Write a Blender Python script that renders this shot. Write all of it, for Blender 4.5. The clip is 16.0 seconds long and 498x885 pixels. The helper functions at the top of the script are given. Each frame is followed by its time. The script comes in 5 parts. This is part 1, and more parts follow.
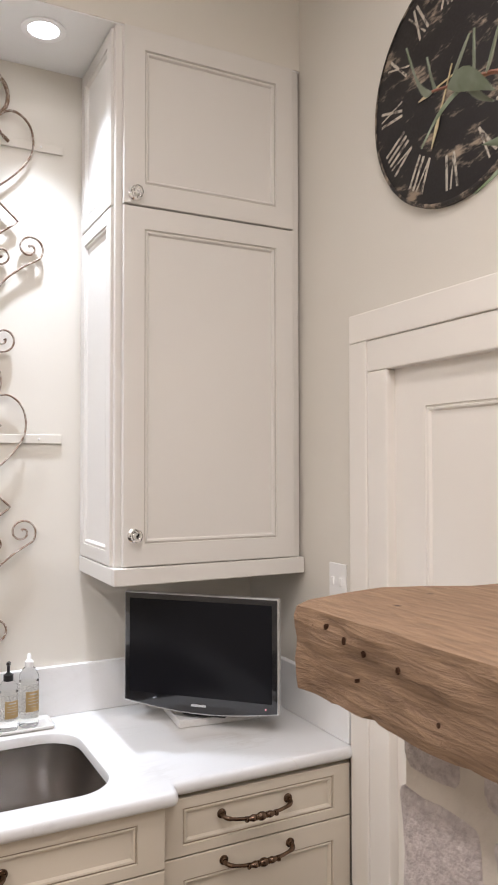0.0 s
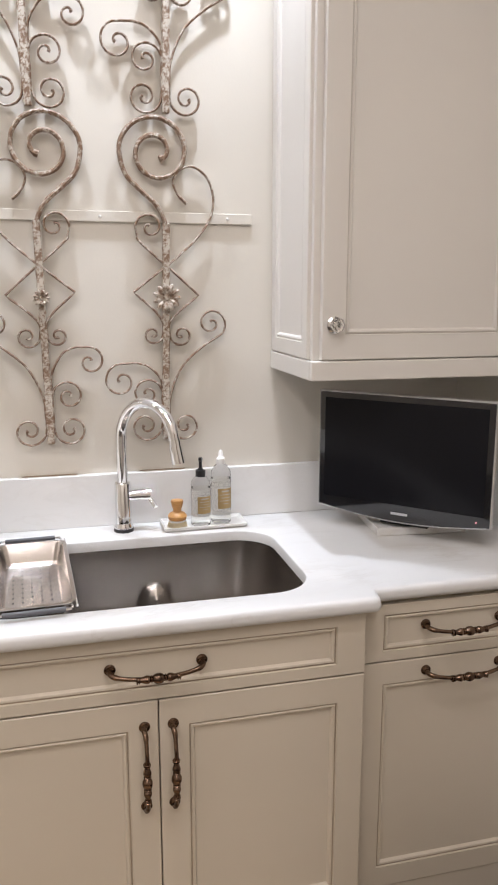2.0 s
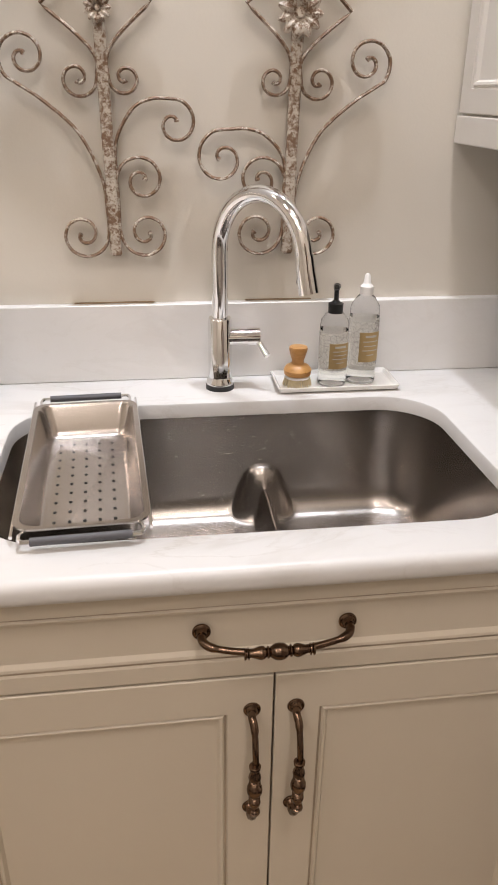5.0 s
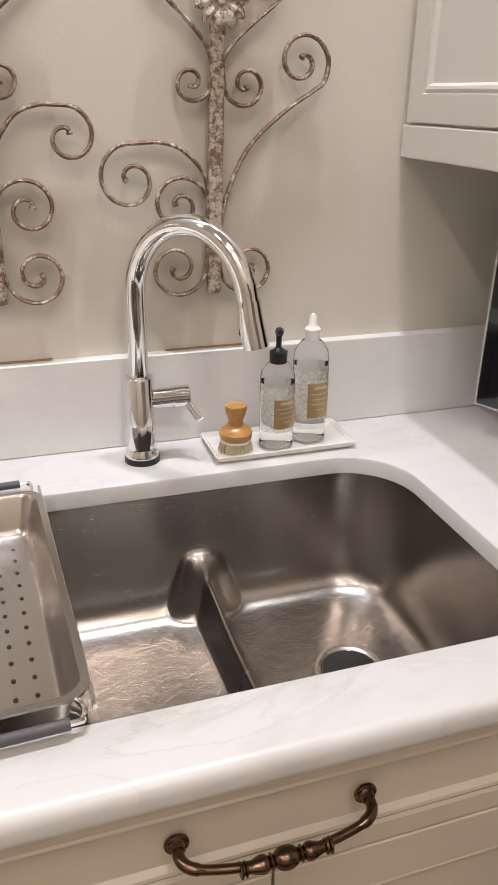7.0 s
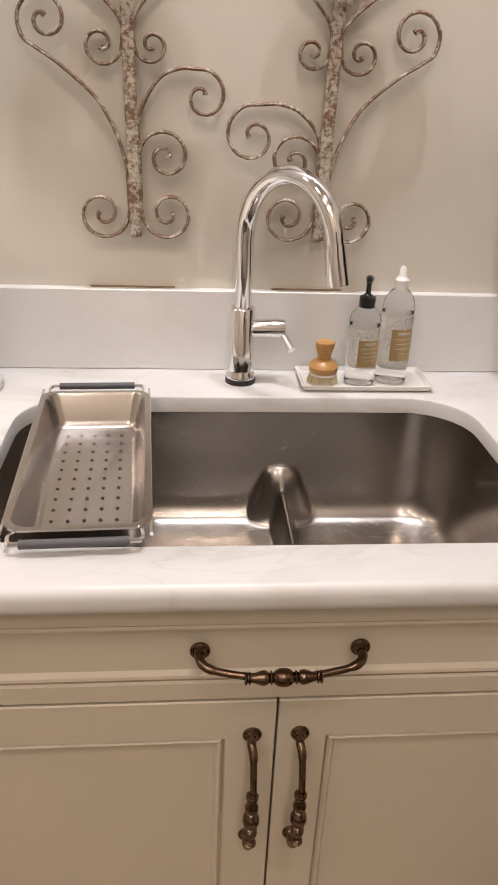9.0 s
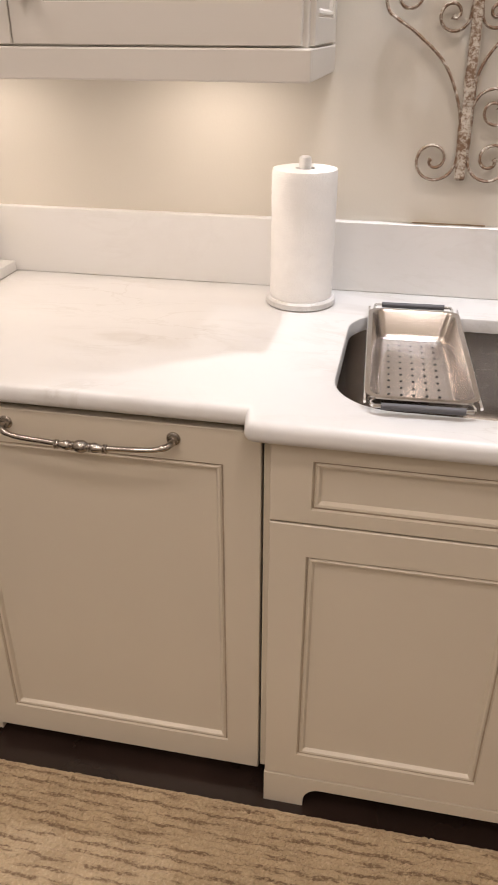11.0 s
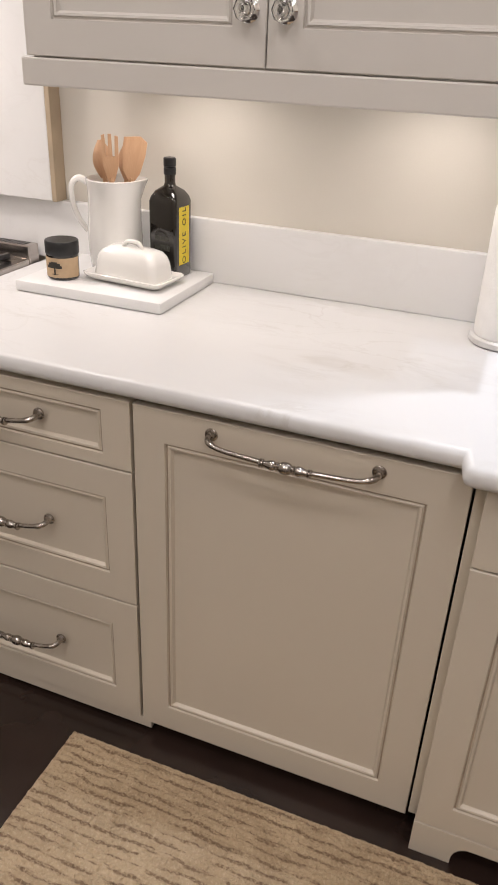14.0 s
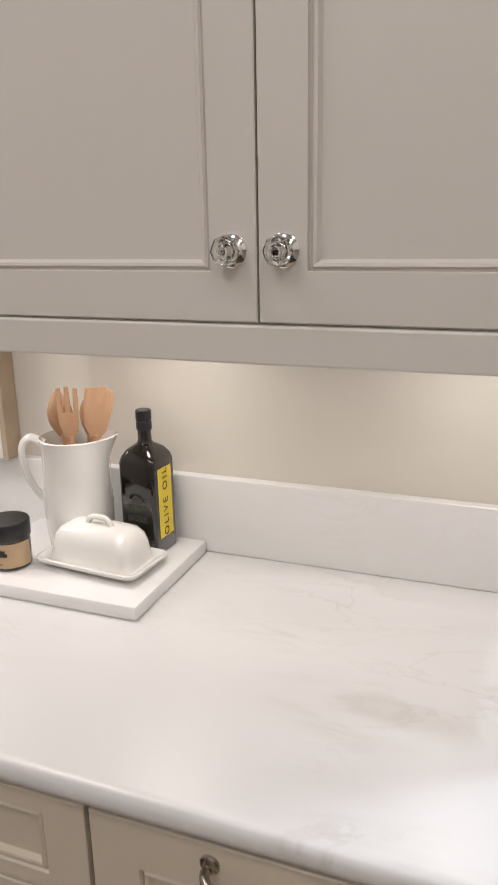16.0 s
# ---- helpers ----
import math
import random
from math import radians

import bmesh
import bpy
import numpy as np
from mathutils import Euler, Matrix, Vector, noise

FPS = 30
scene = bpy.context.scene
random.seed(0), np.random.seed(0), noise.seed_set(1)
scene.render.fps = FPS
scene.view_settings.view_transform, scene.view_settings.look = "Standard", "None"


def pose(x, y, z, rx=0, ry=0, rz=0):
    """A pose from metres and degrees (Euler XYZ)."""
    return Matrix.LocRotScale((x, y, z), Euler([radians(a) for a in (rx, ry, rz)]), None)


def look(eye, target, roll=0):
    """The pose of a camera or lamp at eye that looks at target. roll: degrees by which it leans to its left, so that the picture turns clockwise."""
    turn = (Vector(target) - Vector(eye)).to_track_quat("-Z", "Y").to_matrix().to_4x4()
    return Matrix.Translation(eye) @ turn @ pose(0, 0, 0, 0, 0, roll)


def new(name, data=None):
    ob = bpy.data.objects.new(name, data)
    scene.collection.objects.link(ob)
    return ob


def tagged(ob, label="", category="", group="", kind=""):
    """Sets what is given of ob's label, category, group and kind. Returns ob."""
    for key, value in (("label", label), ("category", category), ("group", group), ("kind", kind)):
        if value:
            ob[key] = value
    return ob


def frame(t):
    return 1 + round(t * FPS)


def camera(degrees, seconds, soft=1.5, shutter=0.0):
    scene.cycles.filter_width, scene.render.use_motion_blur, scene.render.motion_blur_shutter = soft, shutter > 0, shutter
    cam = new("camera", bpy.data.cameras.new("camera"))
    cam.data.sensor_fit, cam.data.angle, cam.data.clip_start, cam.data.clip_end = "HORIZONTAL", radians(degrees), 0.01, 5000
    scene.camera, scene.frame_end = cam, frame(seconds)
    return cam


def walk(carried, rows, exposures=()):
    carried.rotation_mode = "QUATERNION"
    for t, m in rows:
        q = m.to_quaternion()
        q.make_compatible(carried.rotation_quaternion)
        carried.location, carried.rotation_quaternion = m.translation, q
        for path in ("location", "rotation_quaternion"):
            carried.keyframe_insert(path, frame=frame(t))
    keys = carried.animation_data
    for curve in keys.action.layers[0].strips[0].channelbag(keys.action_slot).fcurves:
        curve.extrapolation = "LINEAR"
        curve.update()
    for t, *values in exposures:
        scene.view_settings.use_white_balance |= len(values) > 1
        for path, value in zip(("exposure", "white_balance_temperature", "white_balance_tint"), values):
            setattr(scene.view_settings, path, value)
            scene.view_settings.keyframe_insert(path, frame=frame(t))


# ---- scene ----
cam = camera(36.4, 16.0, soft=1.05, shutter=0.2)
PATH = [
    (0, (-0.189, -2.417, 1.697), (0.723, -0.638, 1.756), -0.1),
    (0.5, (-0.215, -2.351, 1.678), (0.628, -0.537, 1.652), -0.4),
    (1, (-0.217, -2.298, 1.65), (0.55, -0.455, 1.525), -0.6),
    (1.5, (-0.205, -2.236, 1.614), (0.437, -0.359, 1.359), -0.4),
    (2, (-0.174, -2.162, 1.58), (0.306, -0.26, 1.189), -0.0),
    (2.5, (-0.147, -2.114, 1.548), (0.19, -0.205, 1.057), 0.9),
    (3, (-0.127, -2.027, 1.508), (0.072, -0.128, 0.913), 0.5),
    (3.2, (-0.144, -1.976, 1.503), (0.039, -0.09, 0.864), 0.2),
    (5.3, (-0.157, -1.371, 1.442), (0.143, 0.414, 0.59), 1.0),
    (5.5, (-0.166, -1.304, 1.446), (0.189, 0.47, 0.593), 1.0),
    (6, (-0.189, -1.179, 1.454), (0.324, 0.562, 0.613), 0.8),
    (6.5, (-0.199, -1.144, 1.444), (0.389, 0.582, 0.622), 0.7),
    (7, (-0.195, -1.164, 1.444), (0.377, 0.563, 0.614), 1.0),
    (7.5, (-0.176, -1.222, 1.452), (0.332, 0.523, 0.619), 1.7),
    (8, (-0.155, -1.271, 1.444), (0.24, 0.499, 0.602), 2.4),
    (8.5, (-0.143, -1.321, 1.438), (0.124, 0.463, 0.574), 2.7),
    (9, (-0.121, -1.385, 1.43), (0.055, 0.403, 0.551), 2.5),
    (9.5, (-0.128, -1.435, 1.429), (-0.063, 0.346, 0.52), 2.1),
    (10, (-0.203, -1.503, 1.421), (-0.28, 0.27, 0.498), 2.0),
    (10.2, (-0.226, -1.548, 1.432), (-0.374, 0.215, 0.499), 1.3),
    (12.3, (-0.393, -1.797, 1.443), (-0.864, -0.135, 0.435), 1.8),
    (12.5, (-0.403, -1.796, 1.441), (-0.882, -0.14, 0.427), 2.1),
    (13, (-0.419, -1.802, 1.444), (-0.929, -0.158, 0.426), 2.6),
    (13.5, (-0.44, -1.799, 1.457), (-0.998, -0.152, 0.47), 3.1),
    (14, (-0.467, -1.725, 1.455), (-1.087, -0.071, 0.516), 2.6),
    (14.5, (-0.484, -1.596, 1.47), (-1.154, 0.083, 0.614), 2.2),
    (15, (-0.486, -1.49, 1.498), (-1.21, 0.226, 0.768), 1.6),
    (15.5, (-0.531, -1.394, 1.513), (-1.285, 0.345, 0.877), 0.5),
    (16, (-0.648, -1.262, 1.534), (-1.339, 0.529, 0.972), -1.1),
]
EXPOSURES = [(0.0, 0.36, 5950, 12), (1.0, 0.18, 6000, 12), (2.0, 0.11, 6050, 12), (3.0, 0.08, 6100, 12), (5.5, -0.15, 6600, 14), (7.0, -0.2, 6550, 14), (8.5, -0.26, 6980, 16), (10.0, -0.1, 6950, 17), (12.5, -0.13, 6150, 13), (14.0, -0.2, 6050, 13), (15.0, -0.28, 6000, 12), (16.0, -0.36, 5950, 11)]
walk(cam, [(t, look(eye, target, roll)) for t, eye, target, roll in PATH], EXPOSURES)

# ---- world and lights ----
XR, XL, YB, ZC, ZS = 1.055, -3.2, -4.6, 3.5, 2.964     # right wall, far left wall, rear wall, ceiling, soffit
FLOOR = 0.02
CT = 0.915                                            # worktop height
FY, BY = -0.68, -0.640                                # fronts of the sink base and of the other bases
UY = -0.356                                           # fronts of the wall cabinets

world = bpy.data.worlds.new("world")
scene.world = world
world.use_nodes = True
world.node_tree.nodes["Background"].inputs[0].default_value = (0.9, 0.95, 1.0, 1)
world.node_tree.nodes["Background"].inputs[1].default_value = 0.1


def lamp(name, place, target, power, size, colour, spread=180.0, shape="DISK"):
    data = bpy.data.lights.new(name, "AREA")
    data.shape, data.size, data.energy, data.color = shape, size, power, colour
    data.spread = radians(spread)
    ob = new(name, data)
    ob.matrix_world = look(place, target)
    return ob


COOL, WARM, ROOM = (0.89, 0.938, 1.0), (1.0, 0.875, 0.755), (1.0, 0.89, 0.80)
SPOTS = [(-0.27, -0.226), (0.268, -0.226)]
for sx, sy in SPOTS:
    lamp("soffit_lamp", (sx, sy, ZS - 0.018), (sx, sy - 0.14, 0), 4.0, 0.06, COOL, 78)
# the last one is unseen, added to brighten the slab by the range
CANS = [(-1.45, -1.95), (0.1, -1.95), (-1.45, -3.0), (0.1, -3.0), (-1.45, -4.1), (0.1, -4.1), (-2.2, -1.0)]
for sx, sy in CANS:
    lamp("ceiling_lamp", (sx, sy, ZC - 0.014), (sx, sy, 0), 13.0, 0.40, ROOM, 170)
PUCKS = [(-1.24, -0.20), (-0.71, -0.20)]
for sx, sy in PUCKS:
    lamp("puck_lamp", (sx, sy, 1.392), (sx, sy, 0), 1.1, 0.16, WARM, 170)

lamp("hood_lamp", (-2.17, -0.32, 1.78), (-2.17, -0.32, 0), 9.0, 0.25, WARM, 170)


# ---- materials ----
def material(name, colour, rough=0.5, metal=0.0, vary=0.06, scale=6.0, fine=90.0, bump=0.05, coat=0.0, second=None, spec=0.5):
    """A painted, ceramic or metal surface with broad and fine variation."""
    m = bpy.data.materials.new(name)
    m.use_nodes = True
    n, l = m.node_tree.nodes, m.node_tree.links
    b = n["Principled BSDF"]
    b.inputs["Roughness"].default_value, b.inputs["Metallic"].default_value = rough, metal
    b.inputs["Coat Weight"].default_value = coat
    b.inputs["Specular IOR Level"].default_value = spec
    co = n.new("ShaderNodeTexCoord")
    broad = n.new("ShaderNodeTexNoise")
    broad.inputs["Scale"].default_value, broad.inputs["Detail"].default_value = scale, 4
    l.new(co.outputs["Object"], broad.inputs["Vector"])
    small = n.new("ShaderNodeTexNoise")
    small.inputs["Scale"].default_value, small.inputs["Detail"].default_value = fine, 3
    l.new(co.outputs["Object"], small.inputs["Vector"])
    ramp = n.new("ShaderNodeValToRGB")
    dark = second or tuple(c * (1 - 2 * vary) for c in colour)
    ramp.color_ramp.elements[0].position, ramp.color_ramp.elements[0].color = 0.3, (*dark, 1)
    ramp.color_ramp.elements[1].position, ramp.color_ramp.elements[1].color = 0.7, (*colour, 1)
    l.new(broad.outputs["Fac"], ramp.inputs["Fac"])
    l.new(ramp.outputs["Color"], b.inputs["Base Color"])
    rr = n.new("ShaderNodeMapRange")
    rr.inputs["To Min"].default_value, rr.inputs["To Max"].default_value = max(rough - 0.08, 0.02), rough + 0.08
    l.new(small.outputs["Fac"], rr.inputs["Value"])
    l.new(rr.outputs["Result"], b.inputs["Roughness"])
    bm_ = n.new("ShaderNodeBump")
    bm_.inputs["Strength"].default_value, bm_.inputs["Distance"].default_value = bump, 0.002
    l.new(small.outputs["Fac"], bm_.inputs["Height"])
    l.new(bm_.outputs["Normal"], b.inputs["Normal"])
    return m


def marble(name, veins, white):
    m = material(name, (white, white * 0.993, white * 0.98), 0.33, 0, 0.01, 3.0, 40.0, 0.01)
    n, l = m.node_tree.nodes, m.node_tree.links
    b = n["Principled BSDF"]
    ramp = next(x for x in n if x.type == "VALTORGB")
    co = next(x for x in n if x.type == "TEX_COORD")
    mapping = n.new("ShaderNodeMapping")
    mapping.inputs["Rotation"].default_value = (0, 0, 0.5)
    mapping.inputs["Scale"].default_value = (1.0, 2.6, 1.6)
    l.new(co.outputs["Object"], mapping.inputs["Vector"])
    out = ramp.outputs["Color"]
    # smoky veins that come and go: broad ones and hair-fine ones
    for scale, width, strength, seat, colour in ((1.5, 0.055, 0.42 * veins, 3.7, (0.70, 0.665, 0.61, 1)), (3.4, 0.020, 0.42 * veins, 9.1, (0.74, 0.71, 0.665, 1))):
        vein = n.new("ShaderNodeTexNoise")
        vein.noise_dimensions = "4D"
        vein.inputs["W"].default_value = seat
        vein.inputs["Scale"].default_value, vein.inputs["Detail"].default_value = scale, 9
        vein.inputs["Roughness"].default_value, vein.inputs["Distortion"].default_value = 0.58, 0.9
        l.new(mapping.outputs["Vector"], vein.inputs["Vector"])
        line = n.new("ShaderNodeValToRGB")
        e = line.color_ramp.elements
        e[0].position, e[0].color = 0.5 - width, (0, 0, 0, 1)
        e[1].position, e[1].color = 0.5 + width * 0.6, (0, 0, 0, 1)
        e.new(0.5).color = (1, 1, 1, 1)
        l.new(vein.outputs["Fac"], line.inputs["Fac"])
        where = n.new("ShaderNodeTexNoise")
        where.inputs["Scale"].default_value, where.inputs["Detail"].default_value = 2.2, 2
        l.new(co.outputs["Object"], where.inputs["Vector"])
        mask = n.new("ShaderNodeMapRange")
        mask.inputs["From Min"].default_value, mask.inputs["From Max"].default_value, mask.inputs["To Max"].default_value = 0.44, 0.64, strength
        l.new(where.outputs["Fac"], mask.inputs["Value"])
        amount = n.new("ShaderNodeMath")
        amount.operation = "MULTIPLY"
        l.new(line.outputs["Color"], amount.inputs[0])
        l.new(mask.outputs["Result"], amount.inputs[1])
        mix = n.new("ShaderNodeMix")
        mix.data_type, mix.blend_type = "RGBA", "MULTIPLY"
        l.new(amount.outputs["Value"], mix.inputs["Factor"])
        l.new(out, mix.inputs["A"])
        mix.inputs["B"].default_value = colour
        out = mix.outputs["Result"]
    l.new(out, b.inputs["Base Color"])
    return m


def brushed(name, colour, rough, stretch, scratches=0.0):
    m = material(name, colour, rough, 1.0, 0.05, 3.0, 60.0, 0.0)
    n, l = m.node_tree.nodes, m.node_tree.links
    b = n["Principled BSDF"]
    co = next(x for x in n if x.type == "TEX_COORD")
    mapping = n.new("ShaderNodeMapping")
    mapping.inputs["Scale"].default_value = stretch
    l.new(co.outputs["Object"], mapping.inputs["Vector"])
    grain = n.new("ShaderNodeTexNoise")
    grain.inputs["Scale"].default_value, grain.inputs["Detail"].default_value = 80.0, 5
    l.new(mapping.outputs["Vector"], grain.inputs["Vector"])
    bump = next(x for x in n if x.type == "BUMP")
    l.remove(b.inputs["Normal"].links[0])
    n.remove(bump)
    fine = n.new("ShaderNodeMapRange")
    fine.inputs["To Min"].default_value, fine.inputs["To Max"].default_value = rough - 0.02, rough + 0.03
    l.new(grain.outputs["Fac"], fine.inputs["Value"])
    l.new(fine.outputs["Result"], b.inputs["Roughness"])
    return m


def glass(name, colour, rough=0.0, ior=1.48):
    m = bpy.data.materials.new(name)
    m.use_nodes = True
    b = m.node_tree.nodes["Principled BSDF"]
    b.inputs["Base Color"].default_value = (*colour, 1)
    b.inputs["Transmission Weight"].default_value, b.inputs["Roughness"].default_value, b.inputs["IOR"].default_value = 1.0, rough, ior
    return m


def glowing(name, colour, strength):
    m = bpy.data.materials.new(name)
    m.use_nodes = True
    b = m.node_tree.nodes["Principled BSDF"]
    b.inputs["Emission Color"].default_value, b.inputs["Emission Strength"].default_value = (*colour, 1), strength
    return m


WALL = material("wall_paint", (0.67, 0.632, 0.562), 0.6, 0, 0.015, 1.5, 160, 0.12)
CREAM = material("cabinet_paint", (0.61, 0.548, 0.45), 0.38, 0, 0.015, 2.0, 120, 0.04)
GREIGE = material("upper_cabinet_paint", (0.66, 0.63, 0.585), 0.38, 0, 0.015, 2.0, 120, 0.04)
GLAZE = material("brown_glaze", (0.44, 0.36, 0.27), 0.5, 0, 0.2, 9.0, 120, 0.05)
PALEGLAZE = material("pale_brown_glaze", (0.53, 0.49, 0.44), 0.5, 0, 0.1, 9.0, 120, 0.05)
TRIM = material("trim_paint", (0.78, 0.74, 0.68), 0.4, 0, 0.015, 2.0, 120, 0.04)
CEIL = material("ceiling_paint", (0.80, 0.79, 0.77), 0.7, 0, 0.01, 2.0, 140, 0.06)
MARBLE = marble("marble", 1.0, 0.655)
PALEMARBLE = marble("pale_marble", 0.3, 0.76)
def scratch(m, below):
    """Fine criss-cross scratches on the floor of a bowl, below a height."""
    n, l = m.node_tree.nodes, m.node_tree.links
    b = n["Principled BSDF"]
    co = next(x for x in n if x.type == "TEX_COORD")
    out = b.inputs["Base Color"].links[0].from_socket
    sep = n.new("ShaderNodeSeparateXYZ")
    l.new(co.outputs["Object"], sep.inputs["Vector"])
    low = n.new("ShaderNodeMath")
    low.operation = "LESS_THAN"
    l.new(sep.outputs["Z"], low.inputs[0])
    low.inputs[1].default_value = below
    for turn, size in ((0.35, 7.0), (-0.5, 8.0), (0.9, 7.5), (-0.15, 9.0)):
        spin = n.new("ShaderNodeMapping")
        spin.inputs["Rotation"].default_value = (0, 0, turn)
        l.new(co.outputs["Object"], spin.inputs["Vector"])
        long = n.new("ShaderNodeMapping")
        long.inputs["Scale"].default_value = (2.6, 90.0, 1.0)
        l.new(spin.outputs["Vector"], long.inputs["Vector"])
        t = n.new("ShaderNodeTexNoise")
        t.inputs["Scale"].default_value, t.inputs["Detail"].default_value = size, 2
        l.new(long.outputs["Vector"], t.inputs["Vector"])
        k = n.new("ShaderNodeMapRange")
        k.inputs["From Min"].default_value, k.inputs["From Max"].default_value, k.inputs["To Max"].default_value = 0.58, 0.68, 0.6
        l.new(t.outputs["Fac"], k.inputs["Value"])
        both = n.new("ShaderNodeMath")
        both.operation = "MULTIPLY"
        l.new(k.outputs["Result"], both.inputs[0])
        l.new(low.outputs["Value"], both.inputs[1])
        mix = n.new("ShaderNodeMix")
        mix.data_type = "RGBA"
        l.new(both.outputs["Value"], mix.inputs["Factor"])
        l.new(out, mix.inputs["A"])
        mix.inputs["B"].default_value = (0.78, 0.76, 0.74, 1)
        out = mix.outputs["Result"]
    l.new(out, b.inputs["Base Color"])


STEEL = brushed("brushed_steel", (0.40, 0.368, 0.340), 0.26, (1.0, 22.0, 22.0))
scratch(STEEL, 0.682)
TRAYSTEEL = brushed("tray_steel", (0.52, 0.48, 0.45), 0.24, (1.0, 1.0, 1.0))
CHROME = material("chrome", (0.85, 0.85, 0.86), 0.05, 1.0, 0.01, 3, 60, 0.0)
PULL = material("aged_nickel", (0.22, 0.145, 0.10), 0.24, 1.0, 0.25, 40, 150, 0.05)
PEWTER = material("pewter", (0.45, 0.41, 0.37), 0.25, 1.0, 0.12, 40, 150, 0.05)
BLACK = material("black_plastic", (0.012, 0.012, 0.013), 0.35, 0, 0.1, 20, 200, 0.02)
SCREEN = material("screen_black", (0.010, 0.010, 0.012), 0.15, 0, 0.02, 20, 200, 0.0, spec=0.12)
GLOSSBLACK = material("gloss_black", (0.010, 0.010, 0.012), 0.08, 0, 0.02, 20, 200, 0.0, coat=0.6)
PORCELAIN = material("porcelain", (0.76, 0.745, 0.71), 0.13, 0, 0.01, 8, 60, 0.01, coat=0.5)
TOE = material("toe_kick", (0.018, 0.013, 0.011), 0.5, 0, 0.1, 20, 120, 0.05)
GAPBROWN = material("gap_brown", (0.34, 0.24, 0.15), 0.7, 0, 0.15, 60, 200, 0.1)
RUBBER = material("grey_rubber", (0.09, 0.09, 0.10), 0.55, 0, 0.1, 30, 200, 0.05)


def floorwood():
    m = material("dark_floor", (0.030, 0.018, 0.014), 0.22, 0, 0.2, 4, 60, 0.08)
    return m


FLOORM = floorwood()


# ---- mesh helpers ----
def part(name, bm, mat, parent=None, label="", smooth=False):
    me = bpy.data.meshes.new(name)
    bmesh.ops.recalc_face_normals(bm, faces=bm.faces[:])
    bm.to_mesh(me)
    bm.free()
    for p in me.polygons:
        p.use_smooth = smooth
    me.materials.append(mat)
    ob = new(name, me)
    if parent:
        ob.parent = parent
    if label:
        ob["label"] = label
    if smooth:
        me.set_sharp_from_angle(angle=radians(38))
    return ob


def thing(name, label, category, group="", kind="", at=None):
    ob = new(name)
    ob.empty_display_size = 0.05
    if at is not None:
        ob.matrix_world = at
    return tagged(ob, label, category, group, kind)


def box(x0, y0, z0, x1, y1, z1, bevel=0.0, seg=1, bm=None):
    bm = bm or bmesh.new()
    r = bmesh.ops.create_cube(bm, size=1)
    for v in r["verts"]:
        v.co = ((x0 + x1) / 2 + v.co.x * (x1 - x0), (y0 + y1) / 2 + v.co.y * (y1 - y0), (z0 + z1) / 2 + v.co.z * (z1 - z0))
    if bevel:
        es = list({e for v in r["verts"] for e in v.link_edges})
        bmesh.ops.bevel(bm, geom=es, offset=bevel, segments=seg, affect="EDGES", profile=0.5)
    return bm


def loft(bm, rings, close=True, cap0=True, cap1=True):
    """Joins rings of equal counts of points."""
    made = [[bm.verts.new(p) for p in ring] for ring in rings]
    n = len(made[0])
    for a, b in zip(made, made[1:]):
        for i in range(n if close else n - 1):
            j = (i + 1) % n
            bm.faces.new((a[i], a[j], b[j], b[i]))
    if cap0 and close:
        bm.faces.new(made[0][::-1])
    if cap1 and close:
        bm.faces.new(made[-1])
    return made


def lathe(profile, seg=24, bm=None, m=Matrix(), hollow=False):
    """Turns a profile of (radius, height) about z; hollow: a ring, whose profile closes on itself."""
    bm = bm or bmesh.new()
    if hollow:
        profile = list(profile) + [profile[0]]
    made = loft(bm, [[m @ Vector((max(r, 1e-4) * math.cos(2 * math.pi * i / seg), max(r, 1e-4) * math.sin(2 * math.pi * i / seg), z)) for i in range(seg)] for r, z in profile], cap0=not hollow, cap1=not hollow)
    if hollow:
        bmesh.ops.remove_doubles(bm, verts=made[0] + made[-1], dist=1e-6)
    return bm


def tube(points, radius, seg=8, bm=None, flat=1.0):
    """A rod along points; radius is one number or one for each point."""
    bm = bm or bmesh.new()
    pts = [Vector(p) for p in points]
    radii = radius if isinstance(radius, (list, tuple)) else [radius] * len(pts)
    rings, side = [], None
    for i, p in enumerate(pts):
        d = (pts[min(i + 1, len(pts) - 1)] - pts[max(i - 1, 0)]).normalized()
        if side is None:
            side = d.orthogonal().normalized()
        side = (side - d * side.dot(d)).normalized()
        up = d.cross(side)
        rings.append([p + radii[i] * (math.cos(2 * math.pi * k / seg) * side + flat * math.sin(2 * math.pi * k / seg) * up) for k in range(seg)])
    loft(bm, rings)
    return bm


def smooth_path(points, n=8):
    """A Catmull-Rom line through points."""
    pts = [Vector(p) for p in points]
    pts = [2 * pts[0] - pts[1]] + pts + [2 * pts[-1] - pts[-2]]
    out = []
    for a, b, c, d in zip(pts, pts[1:], pts[2:], pts[3:]):
        for k in range(n):
            t = k / n
            out.append(0.5 * (2 * b + (c - a) * t + (2 * a - 5 * b + 4 * c - d) * t * t + (3 * b - a - 3 * c + d) * t ** 3))
    return out + [pts[-2]]


